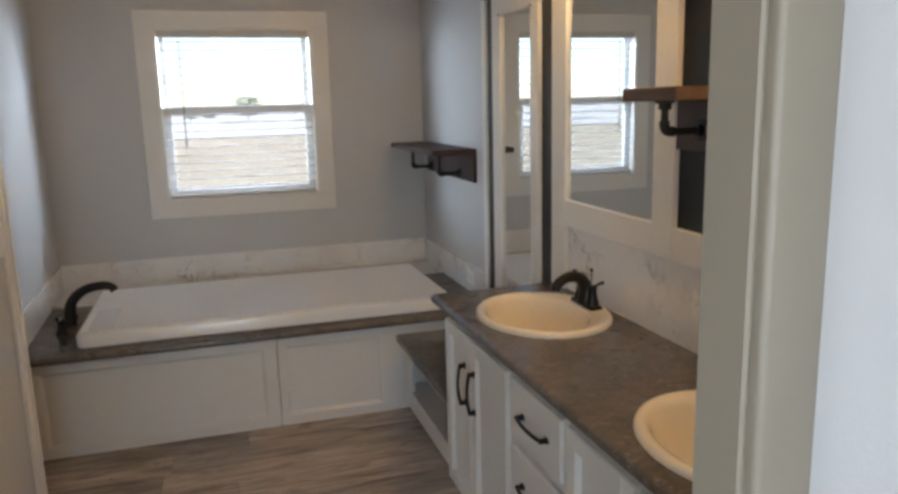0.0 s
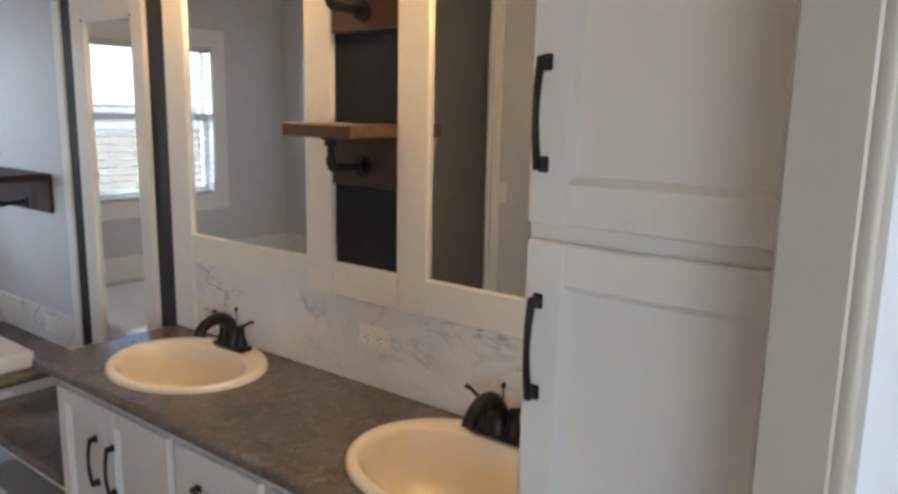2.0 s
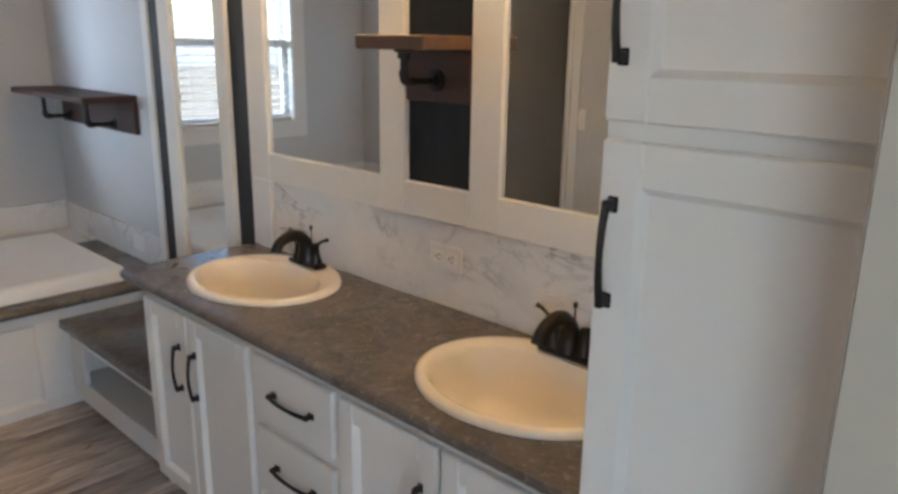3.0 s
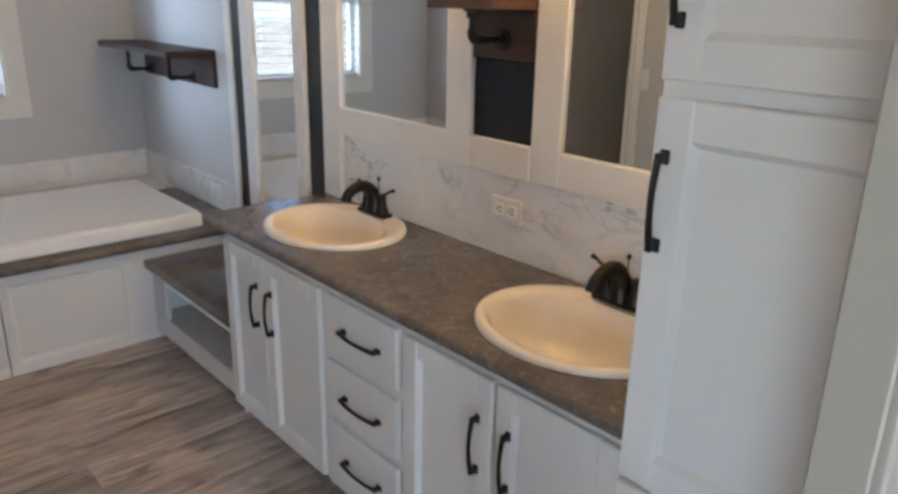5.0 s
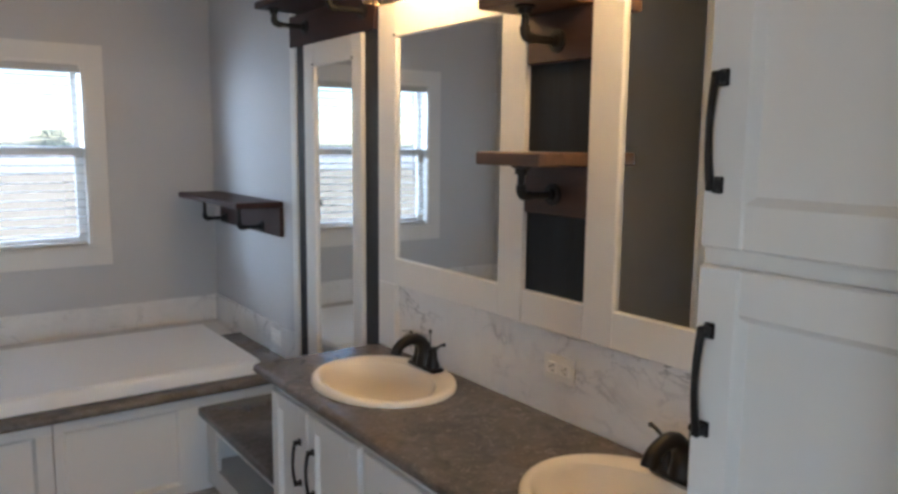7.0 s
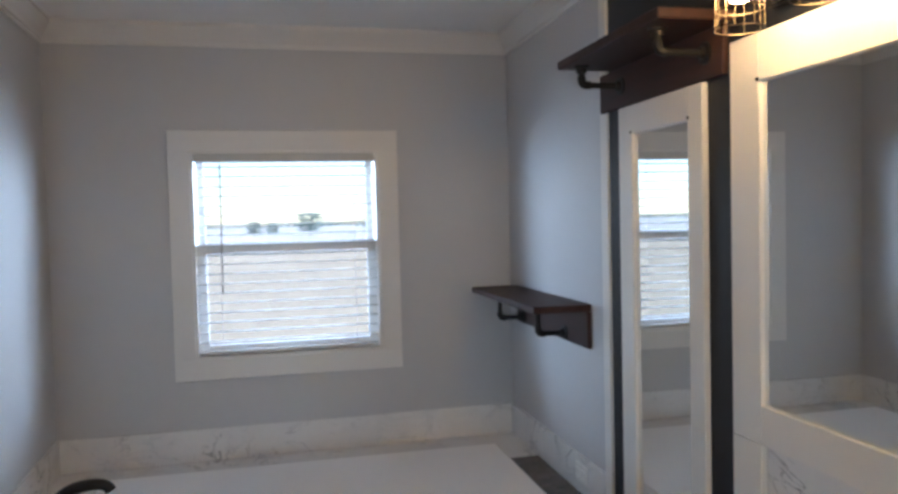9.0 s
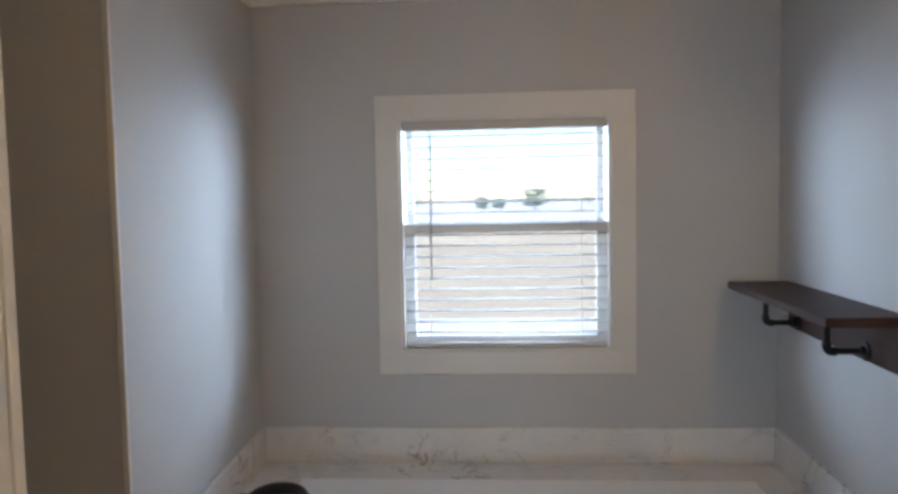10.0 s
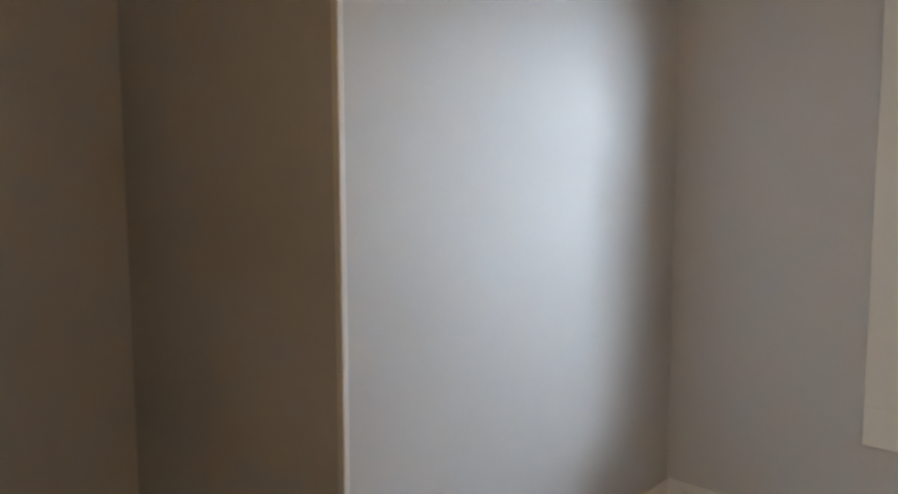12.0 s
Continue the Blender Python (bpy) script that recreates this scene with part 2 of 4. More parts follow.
SIDING = material("house_siding", (0.55, 0.53, 0.5), 0.6, scale=2)


# ---- building helpers ----
def block(bm, x0, x1, y0, y1, z0, z1, bevel=0.0, segments=1):
    made = bmesh.ops.create_cube(bm, size=1.0)["verts"]
    bmesh.ops.scale(bm, vec=(x1 - x0, y1 - y0, z1 - z0), verts=made)
    bmesh.ops.translate(bm, vec=((x0 + x1) / 2, (y0 + y1) / 2, (z0 + z1) / 2), verts=made)
    if bevel:
        edges = {e for v in made for e in v.link_edges}
        bmesh.ops.bevel(bm, geom=list(edges), offset=bevel, segments=segments, profile=0.5, affect="EDGES")
    return bm


def boxes(*items, bevel=0.0, segments=1):
    bm = bmesh.new()
    for item in items:
        block(bm, *item, bevel=bevel, segments=segments)
    return bm


def tube(points, radius, sides=10, cap=True, bm=None, taper=None):
    """A round bar along points, with rounded joints left to close spacing of the points."""
    bm = bm or bmesh.new()
    pts = [Vector(p) for p in points]
    rings = []
    side = None
    for i, p in enumerate(pts):
        d = (pts[min(i + 1, len(pts) - 1)] - pts[max(i - 1, 0)]).normalized()
        if side is None:
            side = d.orthogonal().normalized()
        side = (side - d * side.dot(d)).normalized()
        other = d.cross(side)
        r = radius * (taper[i] if taper else 1)
        rings.append([bm.verts.new(p + r * (math.cos(a) * side + math.sin(a) * other)) for a in (2 * math.pi * k / sides for k in range(sides))])
    for a, b in zip(rings, rings[1:]):
        for k in range(sides):
            bm.faces.new((a[k], a[(k + 1) % sides], b[(k + 1) % sides], b[k]))
    if cap:
        bm.faces.new(rings[0][::-1])
        bm.faces.new(rings[-1])
    return bm


def arc(p0, corner, p1, n=6):
    """Points of a smooth bend from p0 round corner to p1."""
    a, b, c = Vector(p0), Vector(corner), Vector(p1)
    return [(1 - s) ** 2 * a + 2 * s * (1 - s) * b + s * s * c for s in (i / n for i in range(n + 1))]


def lathe(profile, centre, sides=28, axis="z", bm=None, sx=1.0, sy=1.0):
    """Spin (radius, height) pairs about a line through centre."""
    bm = bm or bmesh.new()
    rings = []
    for r, h in profile:
        ring = []
        for k in range(sides):
            a = 2 * math.pi * k / sides
            u, v = r * math.cos(a) * sx, r * math.sin(a) * sy
            off = {"z": (u, v, h), "x": (h, u, v), "y": (u, h, v)}[axis]
            ring.append(bm.verts.new(Vector(centre) + Vector(off)))
        rings.append(ring)
    for a, b in zip(rings, rings[1:]):
        for k in range(sides):
            bm.faces.new((a[k], a[(k + 1) % sides], b[(k + 1) % sides], b[k]))
    bm.faces.new(rings[0])
    bm.faces.new(rings[-1])
    return bm


def prism(profile, axis, lo, hi, bm=None):
    """Extrude a closed outline of two coordinates along the third axis."""
    bm = bm or bmesh.new()
    def at(u, v, w):
        return {"x": (w, u, v), "y": (u, w, v), "z": (u, v, w)}[axis]
    a = [bm.verts.new(at(u, v, lo)) for u, v in profile]
    b = [bm.verts.new(at(u, v, hi)) for u, v in profile]
    n = len(profile)
    bm.faces.new(a)
    bm.faces.new(b[::-1])
    for k in range(n):
        bm.faces.new((a[k], b[k], b[(k + 1) % n], a[(k + 1) % n]))
    return bm


def mesh_of(name, bm, mat, smooth=False):
    bmesh.ops.recalc_face_normals(bm, faces=bm.faces)
    me = bpy.data.meshes.new(name)
    bm.to_mesh(me)
    bm.free()
    me.materials.append(mat)
    if smooth:
        for p in me.polygons:
            p.use_smooth = True
        me.set_sharp_from_angle(angle=radians(40))
    return me


def thing(name, base, label, category, group="", kind=""):
    ob = new(name)
    ob.location = base
    return tagged(ob, label, category, group, kind)


def part(name, bm, mat, parent, label="", smooth=False):
    ob = new(name, mesh_of(name, bm, mat, smooth))
    ob.parent = parent
    if parent.type == "EMPTY":
        ob.matrix_parent_inverse = Matrix.Translation(parent.location).inverted()
    if label:
        ob["label"] = label
    return ob


def solid(name, bm, mat, label="", category="", kind="structure", smooth=False):
    return tagged(new(name, mesh_of(name, bm, mat, smooth)), label, category, kind=kind)


# ---- plan ----
WX = 1.885           # vanity wall
WY = 5.365           # window wall
AX = -0.408          # side wall of the tub alcove
AY = 4.062            # front of the alcove
LX = -0.154          # long wall facing the vanity
LY = 3.258           # its end, where the passage opens
FX = -1.25           # far end of the passage
DY = 0.860           # wall with the entrance, bedroom side
TOP = 2.66
T = 0.12

# walls
solid("wall_east", boxes((WX, WX + T, DY, WY + T, 0, TOP)), WALL, "light grey painted panel wall behind vanity", "wall")
W0, W1, H0, H1 = 0.243, 1.172, 1.012, 2.045   # window opening
solid("wall_north", boxes((AX - T, W0, WY, WY + T, 0, TOP), (W1, WX, WY, WY + T, 0, TOP), (W0, W1, WY, WY + T, 0, H0), (W0, W1, WY, WY + T, H1, TOP)), WALL,
      "light grey painted wall with window above tub", "wall")
solid("wall_alcove_side", prism([(-0.374, AY), (AX, WY), (AX - T, WY), (AX - T, AY)], "z", 0, TOP), WALL, "light grey wall at side of tub", "wall")
solid("wall_passage_end", boxes((FX - T, AX - T, AY, AY + T, 0, TOP)), WALL, "grey wall at end of side passage", "wall")
solid("wall_passage_far", boxes((FX - T, FX, LY - 1.2, AY, 0, TOP)), WALL, "grey wall closing side passage", "wall")
solid("wall_west", boxes((LX - T, LX, DY + 0.05, LY, 0, TOP), (FX, LX - T, LY - 1.2 - T, LY - 1.2, 0, TOP)), WALL, "light grey painted wall facing the vanity", "wall")
OX0, OX1, OH = 0.03, 0.857, 2.06
solid("wall_south", boxes((BX0, OX0, DY, DY + 0.05, 0, TOP), (OX1, BX1, DY, DY + 0.05, 0, TOP), (OX0, OX1, DY, DY + 0.05, OH, TOP)), WALL, "light grey wall with bathroom doorway", "wall")

# unseen bedroom behind the camera; its window openings are added for the lamps
solid("wall_bedroom_back", boxes((BX0, -2.25, BY0 - T, BY0, 0, TOP), (-0.95, -0.4, BY0 - T, BY0, 0, TOP), (0.9, BX1, BY0 - T, BY0, 0, TOP), (-2.25, -0.95, BY0 - T, BY0, 0, 0.9), (-2.25, -0.95, BY0 - T, BY0, 2.1, TOP), (-0.4, 0.9, BY0 - T, BY0, 0, 0.9), (-0.4, 0.9, BY0 - T, BY0, 2.1, TOP)), WALL, "light grey bedroom wall with openings added for lamp light", "wall")
solid("wall_bedroom_east", boxes((BX1, BX1 + T, BY0 - T, DY + 0.05, 0, TOP)), WALL, "light grey bedroom wall", "wall")
solid("wall_bedroom_west", boxes((BX0 - T, BX0, BY0 - T, -1.15, 0, TOP), (BX0 - T, BX0, -0.15, DY + 0.05, 0, TOP), (BX0 - T, BX0, -1.15, -0.15, 0, 1.0), (BX0 - T, BX0, -1.15, -0.15, 2.0, TOP)), WALL,
      "light grey bedroom wall", "wall")
solid("ceiling", boxes((BX0 - T, BX1 + T, BY0 - T, WY + T, TOP, TOP + 0.15)), CEIL, "white textured ceiling", "ceiling")


def crown(name, x0, y0, x1, y1, nx, ny):
    """Cove moulding along a wall foot from one corner to another; n points into the room."""
    bm = bmesh.new()
    prof = [(0, -0.105), (0.014, -0.105), (0.014, -0.085), (0.03, -0.06), (0.05, -0.038), (0.062, -0.02), (0.062, 0), (0, 0)]
    d = Vector((x1 - x0, y1 - y0, 0)).normalized()
    ends = []
    for px, py, s in ((x0, y0, 1), (x1, y1, -1)):
        ends.append([bm.verts.new((px + nx * u + s * d.x * u, py + ny * u + s * d.y * u, TOP + v)) for u, v in prof])
    a, b = ends
    bm.faces.new(a)
    bm.faces.new(b[::-1])
    for k in range(len(prof)):
        bm.faces.new((a[k], b[k], b[(k + 1) % len(prof)], a[(k + 1) % len(prof)]))
    return solid(name, bm, TRIM, "white cove crown moulding", "moulding")


crown("trim_crown_north", AX, WY, WX, WY, 0, -1)
crown("trim_crown_alcove", AX, WY, -0.374, AY, 1, 0)
crown("trim_crown_east", WX, WY, WX, 4.16, -1, 0)

# ---- window ----
win = thing("window_1", ((W0 + W1) / 2, WY, H0), "white vinyl single-hung window with flat white casing", "window", kind="structure")
C = 0.103
part("casing", boxes((W0 - C, W0, WY - 0.018, WY, H0, H1), (W1, W1 + C, WY - 0.018, WY, H0, H1),
                     (W0 - C, W1 + C, WY - 0.018, WY, H1, H1 + C), (W0 - C, W1 + C, WY - 0.018, WY, H0 - C, H0), bevel=0.002), TRIM, win, "flat white painted casing")
part("jamb_liner", boxes((W0, W0 + 0.012, WY - 0.012, WY + T, H0, H1), (W1 - 0.012, W1, WY - 0.012, WY + T, H0, H1),
                         (W0 + 0.012, W1 - 0.012, WY - 0.012, WY + T, H1 - 0.012, H1), (W0 + 0.012, W1 - 0.012, WY - 0.012, WY + T, H0, H0 + 0.012)), TRIM, win)
MID = 1.55


def sash(name, x0, x1, z0, z1, y, w):
    """A frame of four rails round one pane."""
    fr = part(name, boxes((x0, x0 + w, y, y + 0.03, z0, z1), (x1 - w, x1, y, y + 0.03, z0, z1),
                          (x0 + w, x1 - w, y, y + 0.03, z0, z0 + w), (x0 + w, x1 - w, y, y + 0.03, z1 - w, z1), bevel=0.003), VINYL, win, "white vinyl sash")
    pane = part("pane", boxes((x0 + w - 0.004, x1 - w + 0.004, y + 0.013, y + 0.017, z0 + w - 0.004, z1 - w + 0.004)), DIMMED_GLASS, fr, "glass pane darkened to dim the view outside")
    # no shadow: sky light enters at full strength past the darkened pane
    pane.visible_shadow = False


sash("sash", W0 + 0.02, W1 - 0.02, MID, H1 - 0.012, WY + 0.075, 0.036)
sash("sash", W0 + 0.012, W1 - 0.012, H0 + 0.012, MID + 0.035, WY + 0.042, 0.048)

# ---- blind ----
blind = thing("window_blind", ((W0 + W1) / 2, WY + 0.02, H0 + 0.014), "white horizontal slat blind lowered with slats tilted open", "blind")
part("headrail", boxes((W0 + 0.016, W1 - 0.016, WY - 0.008, WY + 0.036, H1 - 0.052, H1 - 0.013), bevel=0.003), SLAT, blind, "white blind headrail")
part("bottom_rail", boxes((W0 + 0.018, W1 - 0.018, WY - 0.004, WY + 0.036, H0 + 0.014, H0 + 0.036), bevel=0.006, segments=2), SLAT, blind)
bm = bmesh.new()
prof = [(-0.024, 0.0), (-0.012, 0.0028), (0, 0.0036), (0.012, 0.0028), (0.024, 0.0), (0.024, -0.0014), (0, 0.0022), (-0.024, -0.0014)]
prism([(WY + 0.016 + u, v) for u, v in prof], "x", W0 + 0.018, W1 - 0.018, bm)
slat_mesh = mesh_of("slat", bm, SLAT)
z = H0 + 0.082
while z < H1 - 0.06:
    s = new("slat", slat_mesh)
    s.parent = blind
    s.matrix_parent_inverse = Matrix.Translation(blind.location).inverted()
    s.location = (0, 0, z + random.uniform(-0.001, 0.001))
    s.rotation_euler = (0, radians(random.uniform(-0.12, 0.12)), 0)
    z += 0.0485
for x in (W0 + 0.13, W1 - 0.13):
    part("ladder_cord", tube([(x, WY - 0.007, H0 + 0.03), (x, WY - 0.007, H1 - 0.05)], 0.0009, 5), SLAT, blind)
part("tilt_wand", tube([(0.385, WY - 0.012, 1.98), (0.383, WY - 0.016, 1.65), (0.381, WY - 0.018, 1.335)], 0.0038, 6), CORD, blind, "thin translucent tilt wand")

part("mounting_bracket", boxes((W1 - 0.024, W1 - 0.004, WY - 0.014, WY + 0.006, H1 - 0.03, H1 - 0.004), bevel=0.002), PLATE, blind, "small pale metal mounting bracket")

# ---- outside ----
bm = bmesh.new()
bmesh.ops.create_grid(bm, x_segments=60, y_segments=60, size=900)
for v in bm.verts:
    v.co.z = -0.75 + 0.25 * noise.noise(v.co * 0.02) * min(1, max(0, (abs(v.co.y) - 30) / 200))
solid("ground", bm, DIRT, "dry tan open field", "ground")


bm = bmesh.new()
block(bm, -60, 60, 5.6, 17.0, -0.76, -0.72)
solid("ground_gravel", bm, GRAVEL, "pale gravel yard beside house", "ground")


bm = bmesh.new()
block(bm, -300, 300, 58, 320, -1.0, -0.6)
solid("ground_far", bm, GRAVEL, "pale bare ground beyond dry field", "ground")


def far_tree(x, y, h, w, seed):
    """A tapered trunk with limbs and a broken crown of leaf clumps."""
    rnd = random.Random(seed)
    base = Vector((x, y, -0.61))
    tree = thing("tree", base, "distant green tree at edge of field", "tree", "trees beyond field")
    bm = tube([base, base + Vector((0.1, 0, h * 0.3)), base + Vector((0.0, 0.1, h * 0.7))], 0.03 * h, 7, taper=[1, 0.7, 0.25])
    for k in range(5):
        a = 1.3 * k
        p = base + Vector((0, 0, h * (0.25 + 0.07 * k)))
        tube([p, p + Vector((math.cos(a) * w * 0.25, math.sin(a) * w * 0.25, h * 0.16))], 0.01 * h, 5, bm=bm, taper=[1, 0.4])
    part("trunk", bm, BARK, tree)
    bm = bmesh.new()
    for k in range(620):
        a, r = rnd.uniform(0, 6.283), math.sqrt(rnd.random())
        zz = rnd.uniform(0.22, 1.0)
        wide = math.sin(min(1, (zz - 0.1) * 1.05) * math.pi) ** 0.45
        wide *= 0.8 + 0.75 * noise.noise(Vector((math.cos(a) * 2.2, math.sin(a) * 2.2, zz * 3.5 + seed)))
        c = base + Vector((math.cos(a) * r * w * 0.5 * wide, math.sin(a) * r * w * 0.5 * wide, zz * h))
        size = rnd.uniform(0.03, 0.075) * h
        u = Vector((rnd.uniform(-1, 1), rnd.uniform(-1, 1), rnd.uniform(-1, 1))).normalized()
        v = u.orthogonal().normalized()
        n = u.cross(v)
        bm.faces.new([bm.verts.new(c + size * q) for q in (u, 0.6 * v + 0.2 * n, -u, -0.6 * v - 0.2 * n)])
    part("crown", bm, LEAF, tree)


for x, y, h, w, sd in ((-14.5, 120, 3.5, 7, 1), (-2.2, 120, 2.3, 3.2, 2), (0.6, 122, 2.1, 3, 3), (6.2, 120, 3.5, 5.4, 4), (17, 118, 3.4, 7, 5), (-31, 124, 3.2, 7, 6), (33, 122, 3.0, 6, 7)):
    far_tree(x, y, h, w, sd)
bm = bmesh.new()
rnd = random.Random(9)
for k in range(2600):
    x = rnd.uniform(-420, 420)
    y = 330 + rnd.uniform(-20, 20)
    h = 0.1 + 1.6 * max(0, noise.noise(Vector((x * 0.03, 0, 0))))
    c = Vector((x, y, -0.8 + rnd.random() * h))
    u = Vector((rnd.uniform(-1, 1), 0.3, rnd.uniform(-1, 1))).normalized()
    v = u.orthogonal()
    bm.faces.new([bm.verts.new(c + rnd.uniform(0.6, 1.3) * q) for q in (u, 0.6 * v, -u, -0.6 * v)])
tagged(new("distant_tree_line", mesh_of("distant_tree_line", bm, LEAF)), "low distant hedge and tree line", "trees", kind="stuff")


# ---- doorway ----
door = thing("door_1", ((OX0 + OX1) / 2, DY, 0), "greige cased doorway into bathroom", "doorway", kind="structure")
part("jamb", boxes((OX1 - 0.006, OX1 + 0.0, DY - 0.004, DY + 0.048, 0, OH), bevel=0.002), GREIGE, door)
part("jamb", boxes((OX0, OX0 + 0.006, DY - 0.006, DY + 0.05, 0, OH), bevel=0.002), GREIGE, door)
for x0, x1 in ((OX1 - 0.002, OX1 + 0.047), (OX0 - 0.047, OX0 + 0.002)):
    part("casing", boxes((x0, x1, DY - 0.016, DY, 0, OH + 0.057), bevel=0.005, segments=3), GREIGE, door, "greige door casing with rounded edge", smooth=True)
part("head_casing", boxes((OX0 + 0.002, OX1 - 0.002, DY - 0.016, DY, OH, OH + 0.057), bevel=0.004), GREIGE, door)

pas = thing("door_2", (LX, LY, 0), "white cased opening to side passage", "doorway", kind="structure")
part("casing", boxes((LX, LX + 0.014, LY - 0.075, LY - 0.02, 0, TOP - 0.002), bevel=0.004, segments=2), TRIM, pas, "white casing strip")
part("jamb", boxes((LX - T - 0.01, LX + 0.016, LY - 0.016, LY + 0.012, 0, TOP - 0.002), bevel=0.004, segments=2), TRIM, pas)
part("corner_bead", boxes((-0.388, -0.369, AY - 0.004, AY + 0.010, 0.0, TOP - 0.001), bevel=0.003, segments=2), TRIM, pas)

# light switch on the long wall
sw = thing("light_switch", (LX, 3.17, 1.12), "white rocker light switch on grey wall", "switch")
part("plate", boxes((LX, LX + 0.006, 3.135, 3.205, 1.12, 1.235), bevel=0.003, segments=2), PLATE, sw)
part("rocker", boxes((LX + 0.006, LX + 0.010, 3.155, 3.185, 1.147, 1.208), bevel=0.002), PLATE, sw)


# ---- vanity ----
HANDLE_MESHES = {}


def pull(parent, x, y, z, length, upright):
    """A flat-footed arched bar pull standing off a face that looks along -x."""
    h = length / 2
    key = (round(length, 3), upright)
    if key not in HANDLE_MESHES:
        bm = bmesh.new()
        pts, tap = [], []
        for i in range(13):
            s = -1 + i / 6
            pts.append((-0.030 + 0.009 * s * s, 0, s * h * 0.93))
            tap.append(1.0 + 0.25 * abs(s))
        tube(pts, 0.0052, 8, bm=bm, taper=tap)
        for s in (-1, 1):
            block(bm, -0.026, 0.0, -0.006, 0.006, s * h * 0.93 - 0.008, s * h * 0.93 + 0.008, bevel=0.002)
            block(bm, -0.006, 0.0, -0.0085, 0.0085, s * h * 0.93 - 0.012, s * h * 0.93 + 0.012, bevel=0.002)
        if not upright:
            bmesh.ops.rotate(bm, cent=(0, 0, 0), matrix=Matrix.Rotation(radians(90), 3, "X"), verts=bm.verts)
        HANDLE_MESHES[key] = mesh_of("handle", bm, BRONZE, True)
    ob = new("handle", HANDLE_MESHES[key])
    ob.parent = parent
    ob.location = (x, y, z)
    ob["label"] = "dark bronze arched bar pull"
    return ob


def sloped_edge(bm, axis, face, deep, a0, a1, b0, b1, w):
    """Sticking round a panel: four sloped faces from the frame's face down to the panel."""
    def at(d, a, b):
        return (d, a, b) if axis == "x" else (a, d, b)
    outer = [bm.verts.new(at(face, a, b)) for a, b in ((a0, b0), (a1, b0), (a1, b1), (a0, b1))]
    inner = [bm.verts.new(at(deep, a, b)) for a, b in ((a0 + w, b0 + w), (a1 - w, b0 + w), (a1 - w, b1 - w), (a0 + w, b1 - w))]
    low = [bm.verts.new(at(deep, a, b)) for a, b in ((a0, b0), (a1, b0), (a1, b1), (a0, b1))]
    for k in range(4):
        j = (k + 1) % 4
        bm.faces.new((outer[k], outer[j], inner[j], inner[k]))
        bm.faces.new((inner[k], inner[j], low[j], low[k]))
        bm.faces.new((low[k], low[j], outer[j], outer[k]))


def shaker(name, parent, x, y0, y1, z0, z1, rail=0.058, thick=0.019):
    """A recessed-panel front that looks along -x, its face at x."""
    bm = boxes((x, x + thick, y0, y0 + rail, z0, z1), (x, x + thick, y1 - rail, y1, z0, z1),
               (x, x + thick, y0 + rail, y1 - rail, z0, z0 + rail), (x, x + thick, y0 + rail, y1 - rail, z1 - rail, z1), bevel=0.0035)
    sloped_edge(bm, "x", x + 0.004, x + 0.0154, y0 + rail, y1 - rail, z0 + rail, z1 - rail, 0.009)
    d = part(name, bm, CABINET, parent)
    part("panel", boxes((x + 0.0155, x + thick - 0.001, y0 + rail - 0.004, y1 - rail + 0.004, z0 + rail - 0.004, z1 - rail + 0.004)), CABINET, d)
    return d


VX, VD = 1.366, 1.347          # face frame and door faces
VY0, VY1 = 1.372, 3.20
van = thing("vanity_cabinet", (1.6, 2.29, 0), "white painted double vanity with recessed-panel doors and drawers", "vanity")
part("body", boxes((VX, VX + 0.02, VY0, VY1, 0.055, 0.77), (VX + 0.02, WX - 0.002, VY1 - 0.016, VY1, 0.0, 0.77), (VX + 0.02, WX - 0.002, VY0, VY0 + 0.016, 0, 0.77),
                   (VX + 0.02, WX - 0.002, VY0 + 0.016, VY1 - 0.016, 0.06, 0.078), bevel=0.002), CABINET, van)
part("toe_kick", boxes((VX + 0.05, VX + 0.066, VY0 + 0.016, VY1 - 0.017, 0, 0.06)), CABINET, van)
for y0, y1, hy in ((2.902, 3.190, 2.946), (2.548, 2.893, 2.845), (1.785, 2.122, 1.829), (1.420, 1.771, 1.725)):
    d = shaker("door", van, VD, y0, y1, 0.066, 0.742, 0.054)
    pull(d, VD, hy, 0.554, 0.155, True)
for z0, z1, zh in ((0.556, 0.742, 0.648), (0.334, 0.522, 0.422), (0.068, 0.300, 0.196)):
    d = part("drawer", boxes((VD, VD + 0.019, 2.152, 2.514, z0, z1), bevel=0.006, segments=2), CABINET, van)
    pull(d, VD, 2.320, zh, 0.182, False)

top = thing("vanity_countertop", (1.6, 2.3, 0.77), "mottled dark slate-look laminate countertop with rolled edge", "countertop")
SINKS = ((1.618, 2.86), (1.618, 1.76))
SA, SB = 0.236, 0.284          # half widths of the sinks
NX, CZ = 1.362, 0.8105
bm = bmesh.new()
prof = [(NX, 0.772), (1.345, 0.772), (1.334, 0.775), (1.327, 0.783), (1.325, 0.793), (1.328, 0.803), (1.336, 0.809), (1.348, CZ), (NX, CZ)]
prism(prof, "y", 1.368, 3.305, bm)
cuts = sorted(SINKS, key=lambda c: c[1])
edges_y = [1.368] + [v for _, cy in cuts for v in (cy - 0.3, cy + 0.3)] + [3.305]
for y0, y1 in zip(edges_y[::2], edges_y[1::2]):
    block(bm, NX, WX - 0.002, y0, y1, 0.772, CZ)
